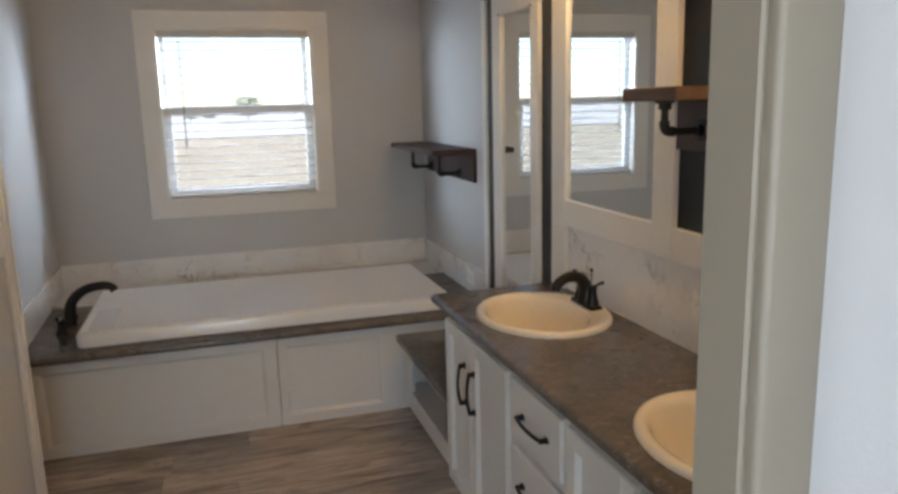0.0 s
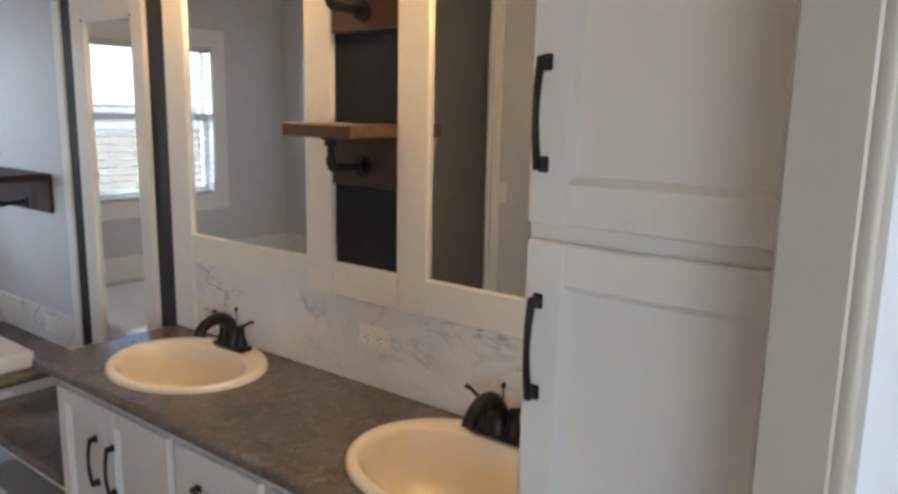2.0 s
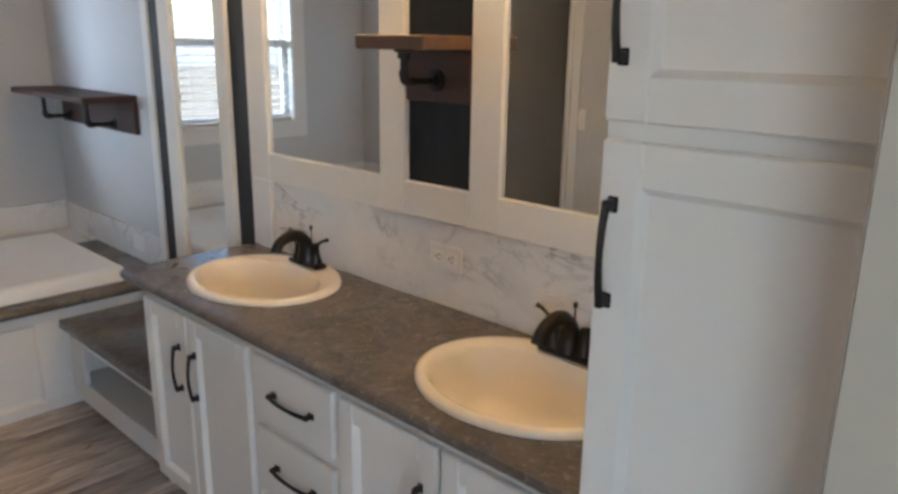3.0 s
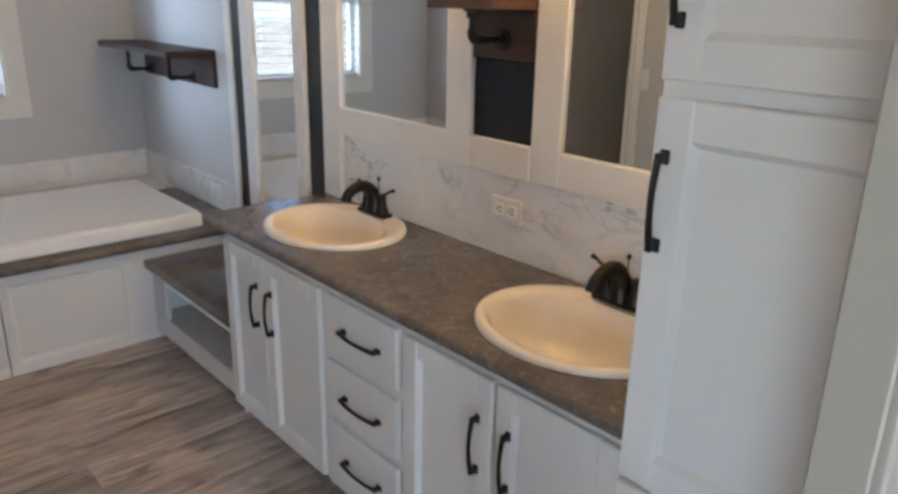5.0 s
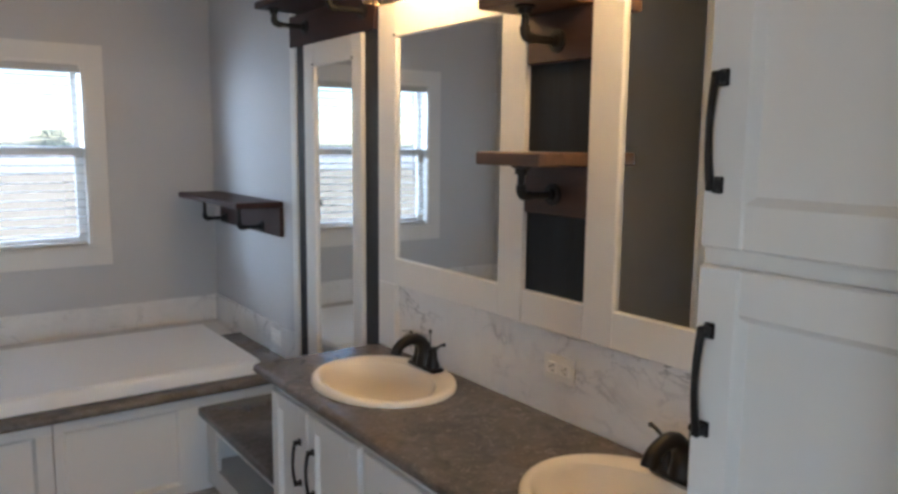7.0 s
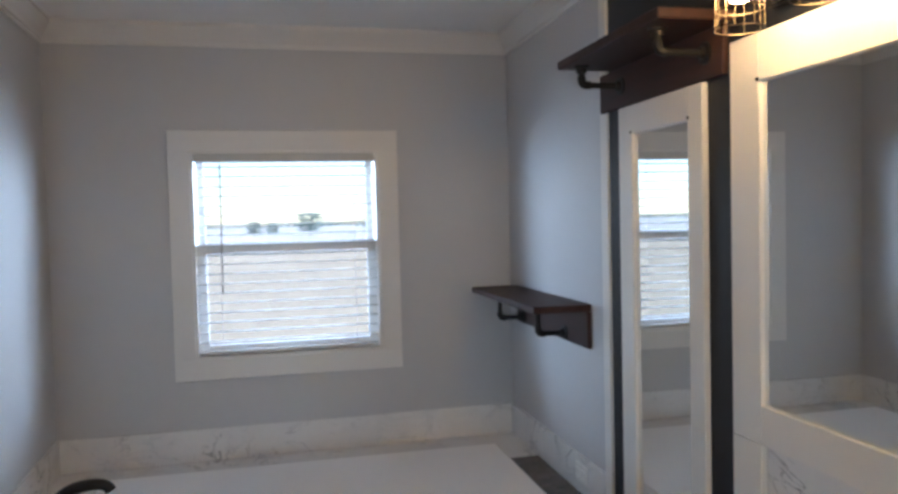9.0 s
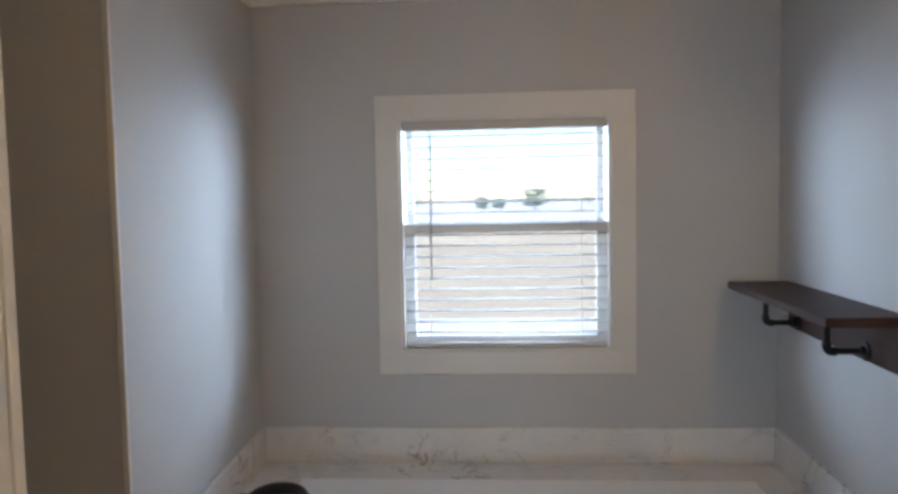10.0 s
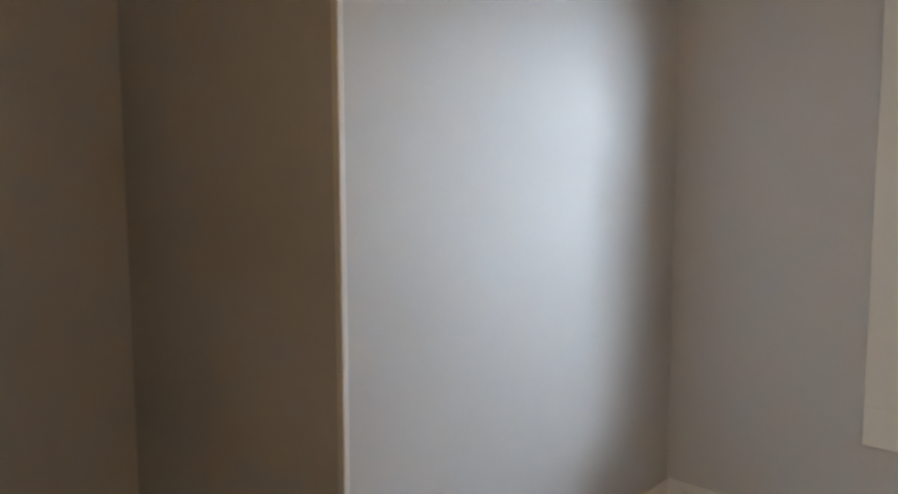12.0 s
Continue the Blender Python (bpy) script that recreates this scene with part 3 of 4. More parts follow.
for cx, cy in cuts:
    n = 64
    rim, low, outer = [], [], []
    for k in range(n):
        t = 2 * math.pi * k / n
        c, s_ = math.cos(t), math.sin(t)
        g = max(abs(c), abs(s_))
        rim.append(bm.verts.new((cx + SA * 0.94 * c, cy + SB * 0.94 * s_, CZ)))
        low.append(bm.verts.new((cx + SA * 0.94 * c, cy + SB * 0.94 * s_, 0.772)))
        outer.append(bm.verts.new((cx + c / g * ((WX - 0.002 - cx) if c > 0 else (cx - NX)), cy + s_ / g * 0.3, CZ)))
    for k in range(n):
        j = (k + 1) % n
        bm.faces.new((rim[k], rim[j], outer[j], outer[k]))
        bm.faces.new((rim[j], rim[k], low[k], low[j]))
bmesh.ops.remove_doubles(bm, verts=bm.verts, dist=0.0004)
part("slab", bm, LAMINATE, top)
part("end_edge", boxes((1.345, WX - 0.004, 3.305, 3.309, 0.774, 0.807)), LAMINATE, top)


def sink(cx, cy):
    """A self-rimming oval china basin with a raised rim and faucet ledge at the wall side."""
    s = thing("sink", (cx, cy, 0.81), "cream oval drop-in china sink set in countertop", "sink", "vanity sinks")
    n = 56
    rings = []
    bm = bmesh.new()
    prof = [(1.0, 0.8115, 0), (1.0, 0.818, 0), (0.985, 0.826, 0), (0.955, 0.830, 0), (0.91, 0.829, 0), (0.87, 0.823, 0), (0.83, 0.805, 0.0), (0.77, 0.765, 0), (0.66, 0.715, 0), (0.45, 0.68, 0), (0.15, 0.668, 0), (0.06, 0.666, 0)]
    for r, z, _ in prof:
        ring = []
        for k in range(n):
            a = 2 * math.pi * k / n
            x, y = SA * math.cos(a), SB * math.sin(a)
            if r < 0.9:
                x = x * 0.86 - 0.028
            elif r < 0.93:
                x = x * 0.93 - 0.014
            ring.append(bm.verts.new((cx + x * r, cy + y * r, z)))
        rings.append(ring)
    for a, b in zip(rings, rings[1:]):
        for k in range(n):
            bm.faces.new((a[k], a[(k + 1) % n], b[(k + 1) % n], b[k]))
    bm.faces.new(rings[-1])
    part("basin", bm, BISQUE, s, smooth=True)
    part("drain", lathe([(0.0, 0.668), (0.02, 0.668), (0.021, 0.672), (0.012, 0.673), (0.001, 0.6735)][::-1], (cx - 0.028, cy, 0), 20), BRONZE, s, "bronze pop-up drain", smooth=True)
    return s


def faucet(cx, cy):
    """A centre-set tap: base plate, arched spout, two lever handles and a lift rod."""
    f = thing("faucet", (cx, cy, 0.83), "dark bronze centre-set faucet with two levers", "faucet", "vanity faucets")
    part("base", boxes((cx - 0.026, cx + 0.026, cy - 0.082, cy + 0.082, 0.829, 0.845), bevel=0.008, segments=3), BRONZE, f, smooth=True)
    pts = [(cx, cy, 0.845), (cx, cy, 0.872)] + list(arc((cx, cy, 0.885), (cx - 0.014, cy, 0.95), (cx - 0.072, cy, 0.942), 8)) + list(arc((cx - 0.083, cy, 0.939), (cx - 0.122, cy, 0.926), (cx - 0.126, cy, 0.897), 5))
    tap = [2.0, 1.75, 1.6, 1.48, 1.38, 1.3] + [1.24 - 0.03 * i for i in range(5)] + [1.05] * 5 + [1.12]
    part("spout", tube(pts, 0.018, 12, taper=tap), BRONZE, f, smooth=True)
    for s in (-1, 1):
        y = cy + s * 0.046
        h = part("handle_body", lathe([(0.024, 0.845), (0.024, 0.853), (0.017, 0.87), (0.0145, 0.895), (0.017, 0.905), (0.011, 0.914)], (cx, y, 0), 16), BRONZE, f, smooth=True)
        part("lever", tube([(cx, y, 0.908), (cx + 0.004, y + s * 0.02, 0.918), (cx + 0.006, y + s * 0.045, 0.932), (cx + 0.006, y + s * 0.062, 0.937)], 0.0058, 8, taper=[1.2, 0.9, 0.9, 1.25]), BRONZE, h, smooth=True)
    part("lift_rod", tube([(cx + 0.02, cy, 0.84), (cx + 0.02, cy, 0.955)], 0.0022, 6), BRONZE, f)
    part("lift_knob", lathe([(0.002, 0.95), (0.006, 0.956), (0.006, 0.963), (0.002, 0.968)], (cx + 0.02, cy, 0), 10), BRONZE, f, smooth=True)
    return f


for cx, cy in SINKS:
    sink(cx, cy)
    faucet(cx + 0.176, cy)

# ---- wall behind the vanity ----
PX = WX - 0.006
solid("wall_accent_panel", boxes((PX, WX, 1.372, 4.092, 1.07, TOP), (PX, WX, 3.20, 4.092, 0.36, 1.07)), CHARCOAL, "charcoal woodgrain accent panel behind mirrors", "wall panel")
solid("trim_panel_edge", boxes((WX - 0.016, WX, 4.094, 4.155, 0.51, TOP), bevel=0.002), TRIM, "white vertical edge trim beside accent panel", "trim")
solid("backsplash", boxes((WX - 0.012, WX, 1.372, 3.166, 0.8115, 1.085)), MARBLE, "white marble-look backsplash with grey veins", "backsplash")


def framed_mirror(name, label, y0, y1, z0, z1, l, r, b, t, group=""):
    """A white flat frame (y0..y1, z0..z1) with borders of its own on each side, and the glass set back in it."""
    m = thing(name, (WX, (y0 + y1) / 2, z0), label, "mirror", group)
    xf, xb = PX - 0.022, PX - 0.001
    fr = part("frame", boxes((xf, xb, y0, y0 + r, z0, z1), (xf, xb, y1 - l, y1, z0, z1), (xf, xb, y0 + r, y1 - l, z0, z0 + b), (xf, xb, y0 + r, y1 - l, z1 - t, z1), bevel=0.002), TRIM, m, "flat white painted frame")
    part("glass", boxes((xb - 0.008, xb - 0.003, y0 + r - 0.003, y1 - l + 0.003, z0 + b - 0.003, z1 - t + 0.003)), MIRROR, m, "silvered mirror glass")
    for y in (y0 + r + 0.004, y1 - l - 0.004):
        part("corner_screw", lathe([(0.005, 0.0), (0.005, -0.003), (0.002, -0.005)], (xf, y + (0.009 if y > (y0 + y1) / 2 else -0.009), z1 - t + 0.006), 10, "x"), BRONZE, m, smooth=True)
    return m


framed_mirror("vanity_mirror", "large mirror in flat white frame above sink", 2.43, 3.295, 1.076, 2.145, 0.125, 0.115, 0.103, 0.125, "vanity mirrors")
framed_mirror("vanity_mirror", "large mirror in flat white frame above sink", 1.374, 2.166, 1.076, 2.145, 0.11, 0.06, 0.103, 0.125, "vanity mirrors")
framed_mirror("tall_mirror", "narrow full-length mirror in white frame above bench", 3.432, 3.972, 0.42, 2.065, 0.1, 0.08, 0.11, 0.1)
for y0, y1 in ((2.43, 2.545), (2.057, 2.166)):
    solid("trim_stile", boxes((PX - 0.022, PX - 0.001, y0, y1, 2.147, TOP - 0.001), bevel=0.002), TRIM, "white stile running up to ceiling", "trim")
solid("trim_stile", boxes((PX - 0.022, PX - 0.001, 3.172, 3.295, 0.8115, 1.074), bevel=0.002), TRIM, "white stile between backsplash and accent panel", "trim")
solid("trim_mirror_rail", boxes((PX - 0.022, PX - 0.001, 2.168, 2.428, 1.076, 1.179), bevel=0.002), TRIM, "white rail joining the mirror frames", "trim")

out = thing("wall_outlet", (WX - 0.012, 2.262, 0.925), "white horizontal duplex outlet on marble backsplash", "outlet")
xo = WX - 0.012
part("plate", boxes((xo - 0.006, xo, 2.198, 2.327, 0.926, 1.004), bevel=0.003, segments=2), PLATE, out)
for y in (2.236, 2.289):
    f = part("receptacle", boxes((xo - 0.009, xo - 0.006, y - 0.019, y + 0.019, 0.948, 0.982), bevel=0.004, segments=2), PLATE, out)
    part("slots", boxes((xo - 0.0096, xo - 0.0088, y - 0.008, y + 0.0, 0.956, 0.959), (xo - 0.0096, xo - 0.0088, y - 0.008, y + 0.0, 0.971, 0.974), (xo - 0.0096, xo - 0.0088, y + 0.006, y + 0.011, 0.963, 0.968)), SLOT, f)


# ---- pipe shelves ----
def pipe_bracket(parent, y, x_wall, z_pipe, z_board, reach):
    """Black pipe from a flange on the plank, out and up to a flange under the board."""
    x1 = x_wall - reach
    pts = [(x_wall, y, z_pipe), (x1 + 0.03, y, z_pipe)] + list(arc((x1 + 0.022, y, z_pipe), (x1, y, z_pipe), (x1, y, z_pipe + 0.022), 5)) + [(x1, y, z_board)]
    b = part("pipe_bracket", tube(pts, 0.0105, 10), IRON, parent, "black iron pipe bracket", smooth=True)
    part("flange", lathe([(0.032, 0), (0.032, -0.006), (0.018, -0.008), (0.017, -0.022), (0.012, -0.022)], (x_wall, y, z_pipe), 18, "x"), IRON, b, smooth=True)
    part("flange", lathe([(0.012, -0.024), (0.018, -0.024), (0.018, -0.008), (0.028, -0.006), (0.028, 0)], (x1, y, z_board), 18), IRON, b, smooth=True)
    part("elbow", tube([(x1 + 0.03, y, z_pipe)] + list(arc((x1 + 0.022, y, z_pipe), (x1, y, z_pipe), (x1, y, z_pipe + 0.022), 5)) + [(x1, y, z_pipe + 0.03)], 0.0145, 10), IRON, b, smooth=True)


def pipe_shelf(label, y0, y1, z_board, depth, plank, wood, brackets, drop, reach, x_wall, thick=0.03, board=None):
    """A plank on the wall (z from, to), a board that rests on pipe brackets."""
    s = thing("pipe_shelf", (x_wall, (y0 + y1) / 2, plank[0]), label, "shelf", "industrial pipe shelves")
    by0, by1 = board or (y0, y1)
    part("board", boxes((x_wall - depth, x_wall, by0, by1, z_board, z_board + thick), bevel=0.004), wood, s)
    # under a honey board the plank's colour includes the shade it stands in
    part("back_plank", boxes((x_wall - 0.02, x_wall, y0, y1, plank[0], min(plank[1], z_board - 0.0005)), bevel=0.003), SHADED_RED if wood is HONEY else wood, s)
    for y in brackets:
        pipe_bracket(s, y, x_wall - 0.02, z_board - drop, z_board, reach)
    return s


pipe_shelf("dark walnut-stained shelf on black pipe brackets above tub", 4.295, 5.2, 1.293, 0.25, (1.14, 1.293), WALNUT, (4.54, 5.1), 0.12, 0.125, WX, 0.03, board=(4.295, 5.25))
pipe_shelf("dark wood shelf on black pipe brackets above narrow mirror", 3.33, 4.13, 2.21, 0.23, (2.068, 2.21), WALNUT, (3.415, 3.952), 0.066, 0.15, PX, 0.03, board=(3.305, 4.03))
pipe_shelf("stained wood shelf on single pipe bracket between mirrors", 2.17, 2.428, 1.566, 0.2, (1.42, 1.566), HONEY, (2.30,), 0.085, 0.125, PX, 0.038, board=(2.17, 2.44))
pipe_shelf("stained wood shelf on single pipe bracket between mirrors", 2.17, 2.428, 2.0, 0.2, (1.858, 2.0), HONEY, (2.30,), 0.085, 0.125, PX, 0.038, board=(2.17, 2.44))


# ---- lights over the mirrors ----
def vanity_light(yc):
    """A plate with two caged bulbs that hang from short arms."""
    v = thing("vanity_light", (WX, yc, 2.2), "dark bronze bar light with two lit caged bulbs", "light fixture", "lights above mirrors")
    y0, y1 = yc - 0.235, yc + 0.235
    part("backplate", boxes((PX - 0.018, PX, yc - 0.07, yc + 0.07, 2.20, 2.42), bevel=0.004, segments=2), BRONZE, v)
    part("bar_frame", boxes((PX - 0.05, PX - 0.03, y0, y1, 2.185, 2.205), (PX - 0.05, PX - 0.03, y0, y1, 2.405, 2.425), (PX - 0.05, PX - 0.03, y0, y0 + 0.02, 2.205, 2.405), (PX - 0.05, PX - 0.03, y1 - 0.02, y1, 2.205, 2.405), bevel=0.002), BRONZE, v, "open rectangular bronze bar frame")
    part("cross_bar", boxes((PX - 0.048, PX - 0.017, y0 + 0.02, y1 - 0.02, 2.345, 2.37), bevel=0.003), BRONZE, v)
    for k in (-1, 1):
        y, x = yc + 0.127 * k, PX - 0.2
        a = part("arm", tube([(PX - 0.03, y, 2.355)] + list(arc((x + 0.03, y, 2.36), (x, y, 2.365), (x, y, 2.32), 5)), 0.008, 8), BRONZE, v, smooth=True)
        part("socket", lathe([(0.012, 2.335), (0.022, 2.325), (0.024, 2.29), (0.03, 2.28), (0.03, 2.262), (0.018, 2.256)], (x, y, 0), 18), BRONZE, a, smooth=True)
        part("bulb", lathe([(0.010, 2.256), (0.014, 2.246), (0.026, 2.226), (0.032, 2.202), (0.030, 2.182), (0.020, 2.166), (0.004, 2.159)], (x, y, 0), 18), BULB, a, "warm lit bulb", smooth=True)
        for j in range(8):
            t = math.pi * j / 4
            c, s_ = math.cos(t), math.sin(t)
            part("cage_wire", tube([(x + r * c, y + r * s_, z) for r, z in ((0.028, 2.265), (0.046, 2.238), (0.052, 2.19), (0.054, 2.10))], 0.0014, 5), CAGE, a)
        for r, z in ((0.046, 2.238), (0.052, 2.19), (0.053, 2.145), (0.054, 2.10)):
            part("cage_ring", tube([(x + r * math.cos(t), y + r * math.sin(t), z) for t in (math.pi * i / 12 for i in range(25))], 0.0015, 5, cap=False), CAGE, a)
    return v


vanity_light(2.862)
vanity_light(1.77)

# ---- tall cabinet ----
TX = 1.258
tall = thing("linen_cabinet", (1.57, 1.16, 0), "tall white linen cabinet with recessed-panel doors", "cabinet")
part("body", boxes((TX + 0.02, WX - 0.002, 0.912, 1.371, 0.0, TOP - 0.001), bevel=0.001), CABINET, tall)
for z0, z1, zh in ((0.758, 1.456, 1.29), (1.482, 2.35, 1.645), (0.09, 0.745, 0.6)):
    d = shaker("door", tall, TX, 0.918, 1.366, z0, z1, 0.066)
    pull(d, TX, 1.340, zh, 0.158, True)

# ---- bench ----
ben = thing("bench", (1.6, 3.62, 0), "low open-front white bench cubby with dark laminate top", "bench")
part("seat_top", boxes((1.347, WX - 0.002, VY1 + 0.002, 4.068, 0.37, 0.412), bevel=0.009, segments=3), LAMINATE, ben, "dark slate-look laminate top", smooth=True)
part("front_frame", boxes((1.385, 1.405, VY1 + 0.002, 4.068, 0.045, 0.14), (1.385, 1.405, 3.935, 4.068, 0.14, 0.318), (1.385, 1.405, VY1 + 0.002, 4.068, 0.318, 0.3695)), CABINET, ben)
part("floor_board", boxes((1.405, WX - 0.002, VY1 + 0.002, 4.068, 0.118, 0.134)), CABINET, ben)
part("toe_kick", boxes((1.43, 1.446, VY1 + 0.002, 4.068, 0, 0.118)), CABINET, ben)
part("back_board", boxes((WX - 0.012, WX - 0.002, VY1 + 0.002, 4.068, 0.134, 0.3695)), CABINET, ben)

# ---- bathtub surround ----
SX = AX + 0.036   # end of the surround at the side wall
sur = thing("tub_surround", (0.73, 4.7, 0), "white panelled tub surround with dark laminate deck", "tub surround")
FY = 4.078
for x0, x1 in ((SX, 0.748), (0.752, 1.86)):
    r = 0.685 if x0 < 0.7 else 1.262
    l = -0.3 if x0 < 0.7 else 0.79
    fr = boxes((x0, x1, FY, FY + 0.02, 0.0, 0.052), (x0, x1, FY, FY + 0.02, 0.408, 0.462), (x0, l, FY, FY + 0.02, 0.052, 0.408), (r, x1, FY, FY + 0.02, 0.052, 0.408), bevel=0.003)
    sloped_edge(fr, "y", FY + 0.004, FY + 0.0154, l, r, 0.052, 0.408, 0.012)
    fr = part("front_frame", fr, CABINET, sur)
    part("panel", boxes((l - 0.004, r + 0.004, FY + 0.0155, FY + 0.0195, 0.048, 0.412)), CABINET, fr)
part("backing", boxes((0.73, 0.77, FY + 0.0205, FY + 0.025, 0.0, 0.462)), BOARD, sur)
RX0, RX1, RY0, RY1 = -0.14, 1.672, 4.10, 4.97
bm = boxes((SX, WX, 4.045, RY0 + 0.03, 0.464, 0.504), (AX, RX0 + 0.03, RY0 + 0.03, RY1 - 0.03, 0.464, 0.504), (RX1 - 0.03, WX, RY0 + 0.03, RY1 - 0.03, 0.464, 0.504))
part("deck", bm, LAMINATE, sur, "dark slate-look laminate deck")
part("back_ledge", boxes((AX, WX - 0.012, RY1 - 0.0299, WY - 0.012, 0.464, 0.504)), MARBLE, sur, "white marble-look ledge behind tub")
part("deck_nosing", tube([(SX + 0.001, 4.046, 0.484), (1.36, 4.046, 0.484), (WX - 0.001, 4.046, 0.484)], 0.0198, 14), LAMINATE, sur, smooth=True)

tub = thing("bathtub", ((RX0 + RX1) / 2, 4.53, 0.1), "white acrylic drop-in soaking tub set in dark deck", "bathtub")


def rounded(x0, x1, y0, y1, r, n=7):
    pts = []
    for cx, cy, a0 in ((x1 - r, y1 - r, 0), (x0 + r, y1 - r, 90), (x0 + r, y0 + r, 180), (x1 - r, y0 + r, 270)):
        for k in range(n + 1):
            a = radians(a0 + 90 * k / n)
            pts.append((cx + r * math.cos(a), cy + r * math.sin(a)))
    return pts


bm = bmesh.new()
rings = []
for inset, z, r in ((0.006, 0.5055, 0.03), (0.0, 0.511, 0.03), (0.0, 0.561, 0.03), (0.004, 0.571, 0.032), (0.013, 0.576, 0.036), (0.05, 0.576, 0.06), (0.06, 0.573, 0.07), (0.068, 0.558, 0.075), (0.1, 0.36, 0.12), (0.15, 0.2, 0.16), (0.21, 0.14, 0.15), (0.32, 0.125, 0.08)):
    rings.append([bm.verts.new((x, y, z)) for x, y in rounded(RX0 + inset, RX1 - inset, RY0 + inset, RY1 - inset, r)])
for a, b in zip(rings, rings[1:]):
    for k in range(len(a)):
        bm.faces.new((a[k], a[(k + 1) % len(a)], b[(k + 1) % len(a)], b[k]))
bm.faces.new(rings[-1])
part("shell", bm, ACRYLIC, tub, smooth=True)
bm = bmesh.new()
nx, ny = 30, 14
top_grid, low_grid = [], []
for i in range(nx + 1):
    u = i / nx
    row_t, row_l = [], []
    for j in range(ny + 1):
        v = j / ny
        x, y = RX0 + 0.016 + u * (RX1 - RX0 - 0.032), RY0 + 0.016 + v * (RY1 - RY0 - 0.032)
        inner = min(1.0, 9 * min(u, 1 - u)) * min(1.0, 6 * min(v, 1 - v))
        z = 0.5795 + 0.0022 * inner * noise.noise(Vector((x * 3.1, y * 3.1, 0.4))) - 0.0015 * inner
        row_t.append(bm.verts.new((x, y, z)))
        row_l.append(bm.verts.new((x, y, z - 0.003)))
    top_grid.append(row_t)
    low_grid.append(row_l)
for i in range(nx):
    for j in range(ny):
        bm.faces.new((top_grid[i][j], top_grid[i + 1][j], top_grid[i + 1][j + 1], top_grid[i][j + 1]))
        bm.faces.new((low_grid[i][j], low_grid[i][j + 1], low_grid[i + 1][j + 1], low_grid[i + 1][j]))
for i in range(nx):
    bm.faces.new((top_grid[i][0], low_grid[i][0], low_grid[i + 1][0], top_grid[i + 1][0]))
    bm.faces.new((top_grid[i][ny], top_grid[i + 1][ny], low_grid[i + 1][ny], low_grid[i][ny]))
for j in range(ny):
    bm.faces.new((top_grid[0][j], top_grid[0][j + 1], low_grid[0][j + 1], low_grid[0][j]))
    bm.faces.new((top_grid[nx][j], low_grid[nx][j], low_grid[nx][j + 1], top_grid[nx][j + 1]))
sheet = tagged(new("tub_cover", mesh_of("tub_cover", bm, SHEET, True)), "flat white protective sheet laid over bathtub", "cover")
part("tape_strip", boxes((RX0 + 0.05, RX0 + 0.16, RY0 + 0.02, RY0 + 0.40, 0.5815, 0.5825)), TAPE, sheet, "glossy clear film strip at faucet end")
part("overflow", lathe([(0.034, 0.0), (0.034, 0.006), (0.02, 0.01), (0.002, 0.011)], (RX0 + 0.094, 4.53, 0.45), 18, "x"), BRONZE, tub, smooth=True)

tf = thing("tub_faucet", (-0.23, 4.55, 0.504), "dark bronze deck-mounted arched tub filler with two handles", "faucet")
fy = 4.56
part("spout_base", lathe([(0.032, 0.504), (0.032, 0.512), (0.022, 0.524)], (-0.235, fy, 0), 18), BRONZE, tf, smooth=True)
pts = [(-0.235, fy, 0.51), (-0.232, fy, 0.57)] + list(arc((-0.225, fy, 0.61), (-0.18, fy, 0.70), (-0.06, fy, 0.695), 8)) + list(arc((-0.045, fy, 0.693), (-0.02, fy, 0.688), (-0.012, fy, 0.665), 4))
part("spout", tube(pts, 0.021, 12, taper=[1.5, 1.4] + [1.3 - 0.03 * i for i in range(9)] + [1.02, 1.0, 1.0, 1.0, 1.05]), BRONZE, tf, smooth=True)
for s in (-1, 1):
    y = fy + s * 0.15
    h = part("handle_body", lathe([(0.03, 0.504), (0.03, 0.512), (0.02, 0.53), (0.018, 0.56), (0.022, 0.572), (0.012, 0.584)], (-0.25, y, 0), 16), BRONZE, tf, smooth=True)
    part("lever", tube([(-0.25, y, 0.576), (-0.25, y + s * 0.05, 0.59), (-0.25, y + s * 0.08, 0.6)], 0.008, 8, taper=[1.2, 0.9, 1.2]), BRONZE, h, smooth=True)

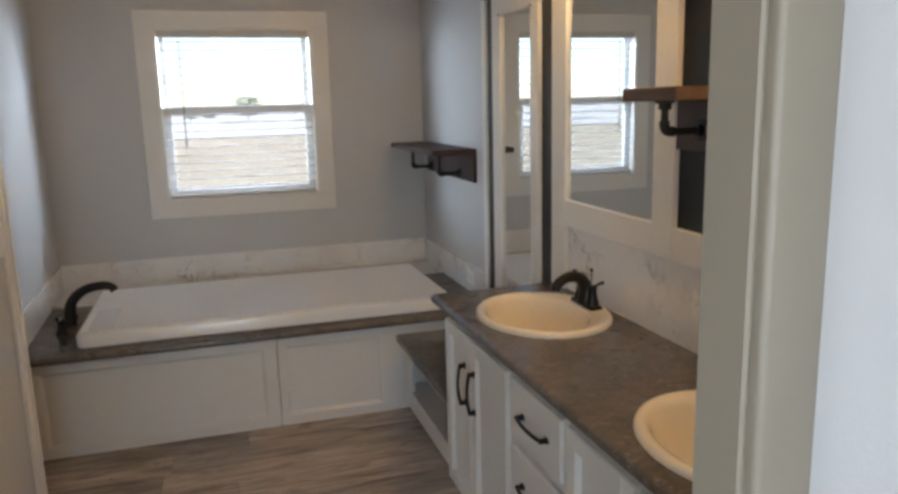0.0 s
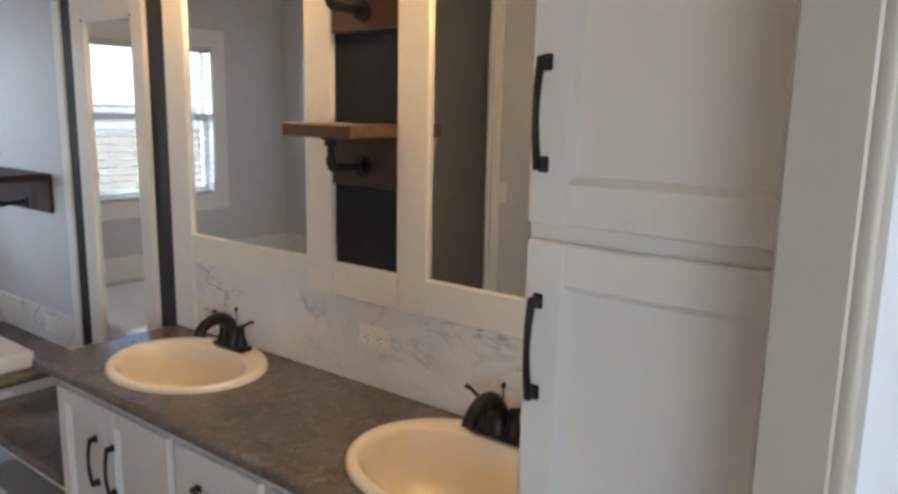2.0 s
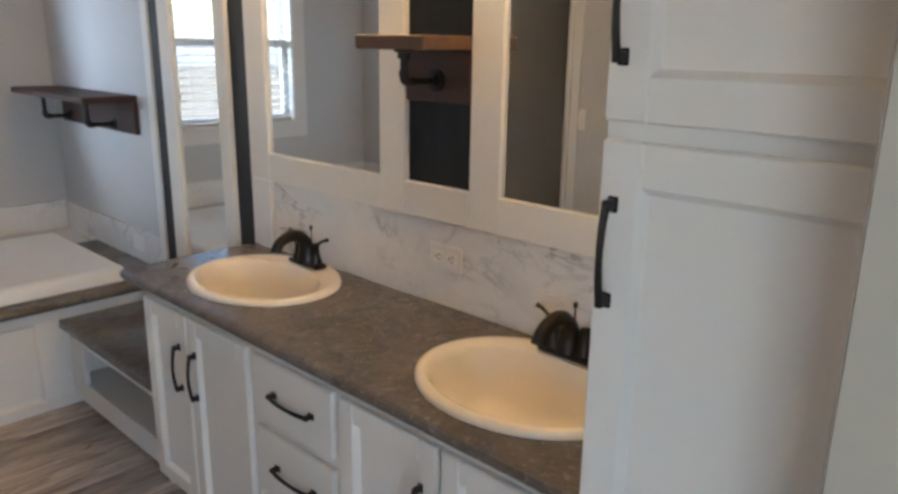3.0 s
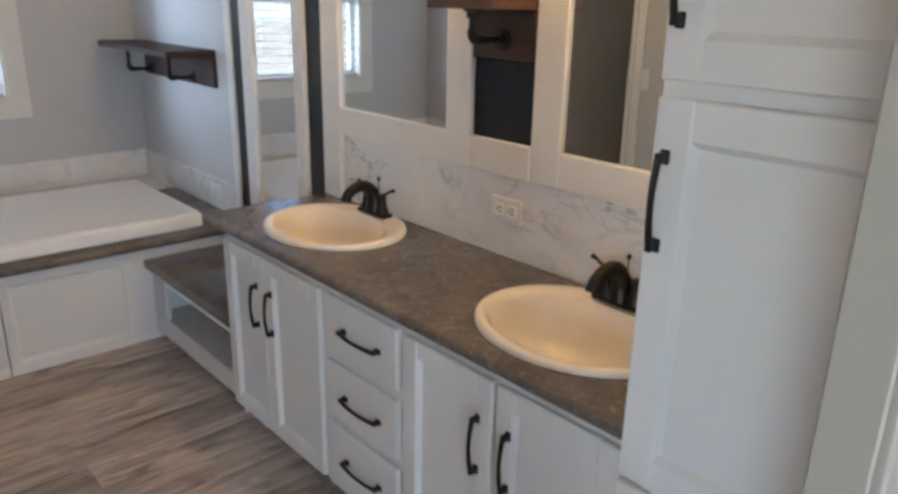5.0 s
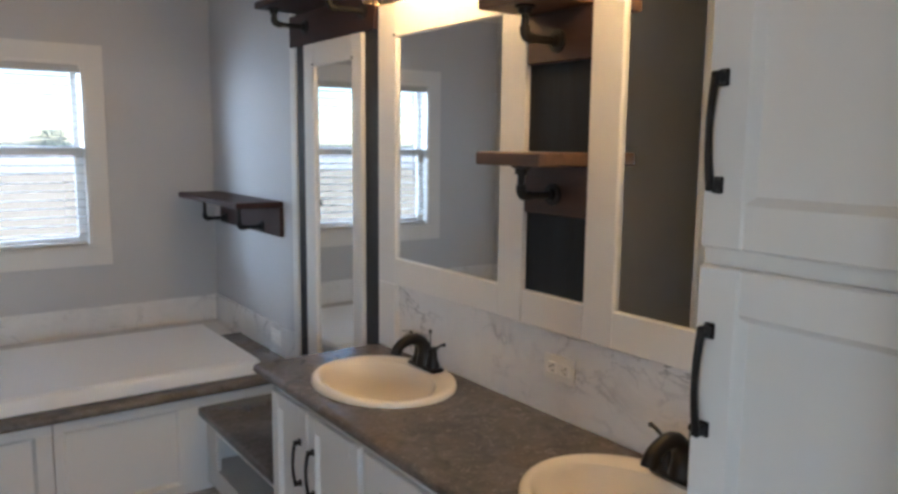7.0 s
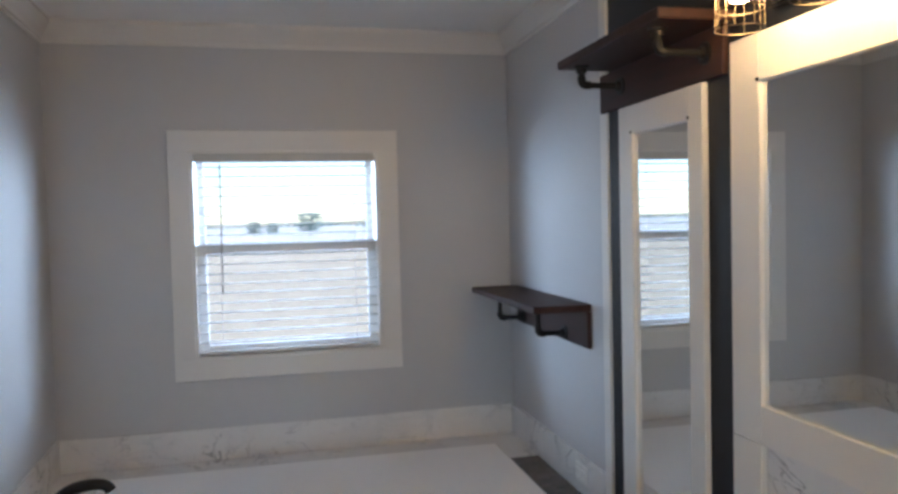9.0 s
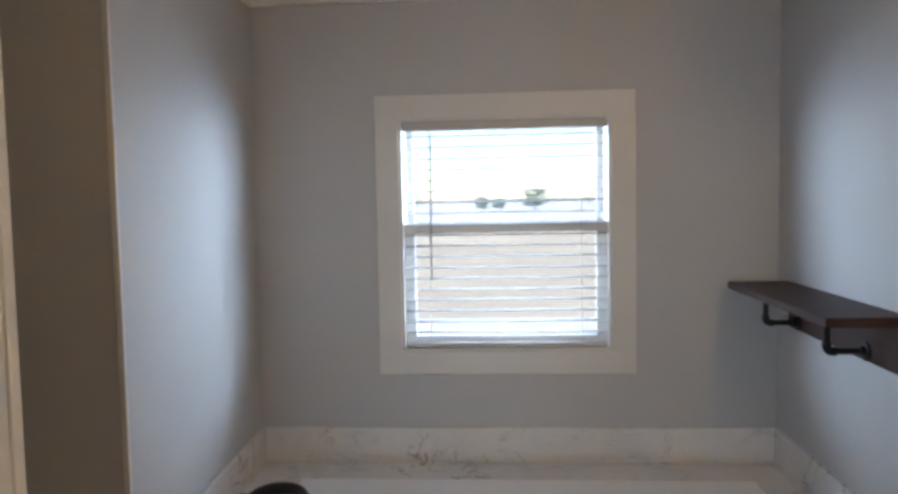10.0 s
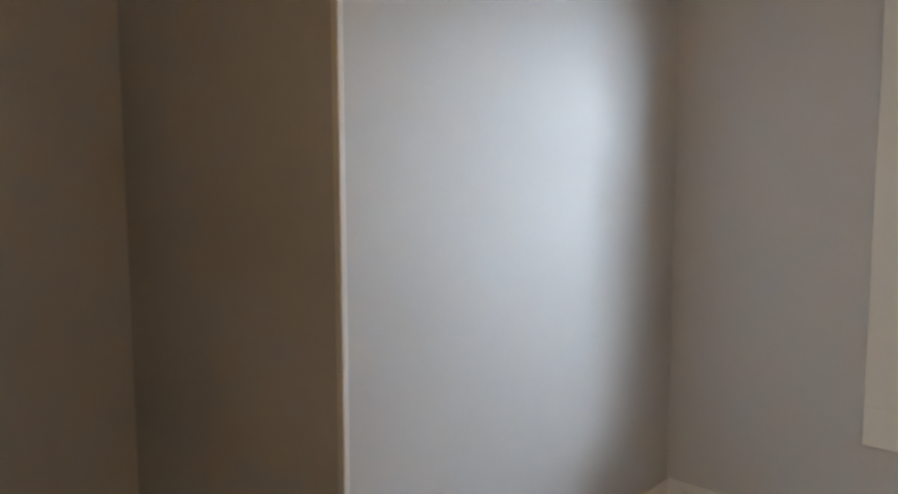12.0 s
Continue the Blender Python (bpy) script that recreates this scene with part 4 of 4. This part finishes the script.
# marble-look splash round the tub
solid("trim_splash_north", boxes((AX + 0.012, WX - 0.012, WY - 0.012, WY, 0.5045, 0.664)), MARBLE, "white marble-look splash strip above tub", "backsplash")
solid("trim_splash_east", boxes((WX - 0.012, WX, 4.157, WY, 0.5045, 0.664)), MARBLE, "white marble-look splash strip above tub", "backsplash")
solid("trim_splash_alcove", prism([(-0.374, AY + 0.004), (-0.362, AY + 0.004), (AX + 0.012, WY), (AX, WY)], "z", 0.5045, 0.664), MARBLE, "white marble-look splash strip above tub", "backsplash")
o2 = thing("wall_outlet", (WX - 0.012, 4.40, 0.545), "white outlet plate on marble splash", "outlet")
part("plate", boxes((WX - 0.018, WX - 0.012, 4.33, 4.455, 0.555, 0.635), bevel=0.003, segments=2), PLATE, o2)
for y in (4.365, 4.42):
    part("receptacle", boxes((WX - 0.021, WX - 0.018, y - 0.019, y + 0.019, 0.578, 0.612), bevel=0.004, segments=2), PLATE, o2)

# ---- floor ----
solid("subfloor", boxes((BX0 - T, BX1 + T, BY0 - T, WY + T, -0.2, -0.004)), JOINT, "dark underlay below floor planks", "floor")
floor = thing("floor", (0.5, 2.5, 0), "grey-brown wood-look vinyl plank floor", "floor", kind="structure")
PW, PL = 0.178, 1.22
plank_mesh = {}


def plank(x0, x1, y0, y1):
    key = (round(x1 - x0, 3), round(y1 - y0, 3))
    if key not in plank_mesh:
        w, d = x1 - x0, y1 - y0
        plank_mesh[key] = mesh_of("plank", boxes((0.0006, w - 0.0006, 0.0006, d - 0.0006, -0.004, 0.0), bevel=0.0012), PLANK)
    ob = new("plank", plank_mesh[key])
    ob.parent = floor
    ob.matrix_parent_inverse = Matrix.Translation(floor.location).inverted()
    ob.location = (x0, y0, 0)


rnd = random.Random(4)
y = BY0
while y < 4.09:
    y1 = min(y + PW, 4.095)
    lo, hi = (BX0, BX1) if y < DY + 0.06 else (FX, 1.45)
    x = lo - rnd.uniform(0.1, 1.1)
    while x < hi:
        a, b = max(x, lo), min(x + PL, hi)
        if b - a > 0.02:
            plank(a, b, y, y1)
        x += PL
    y += PW
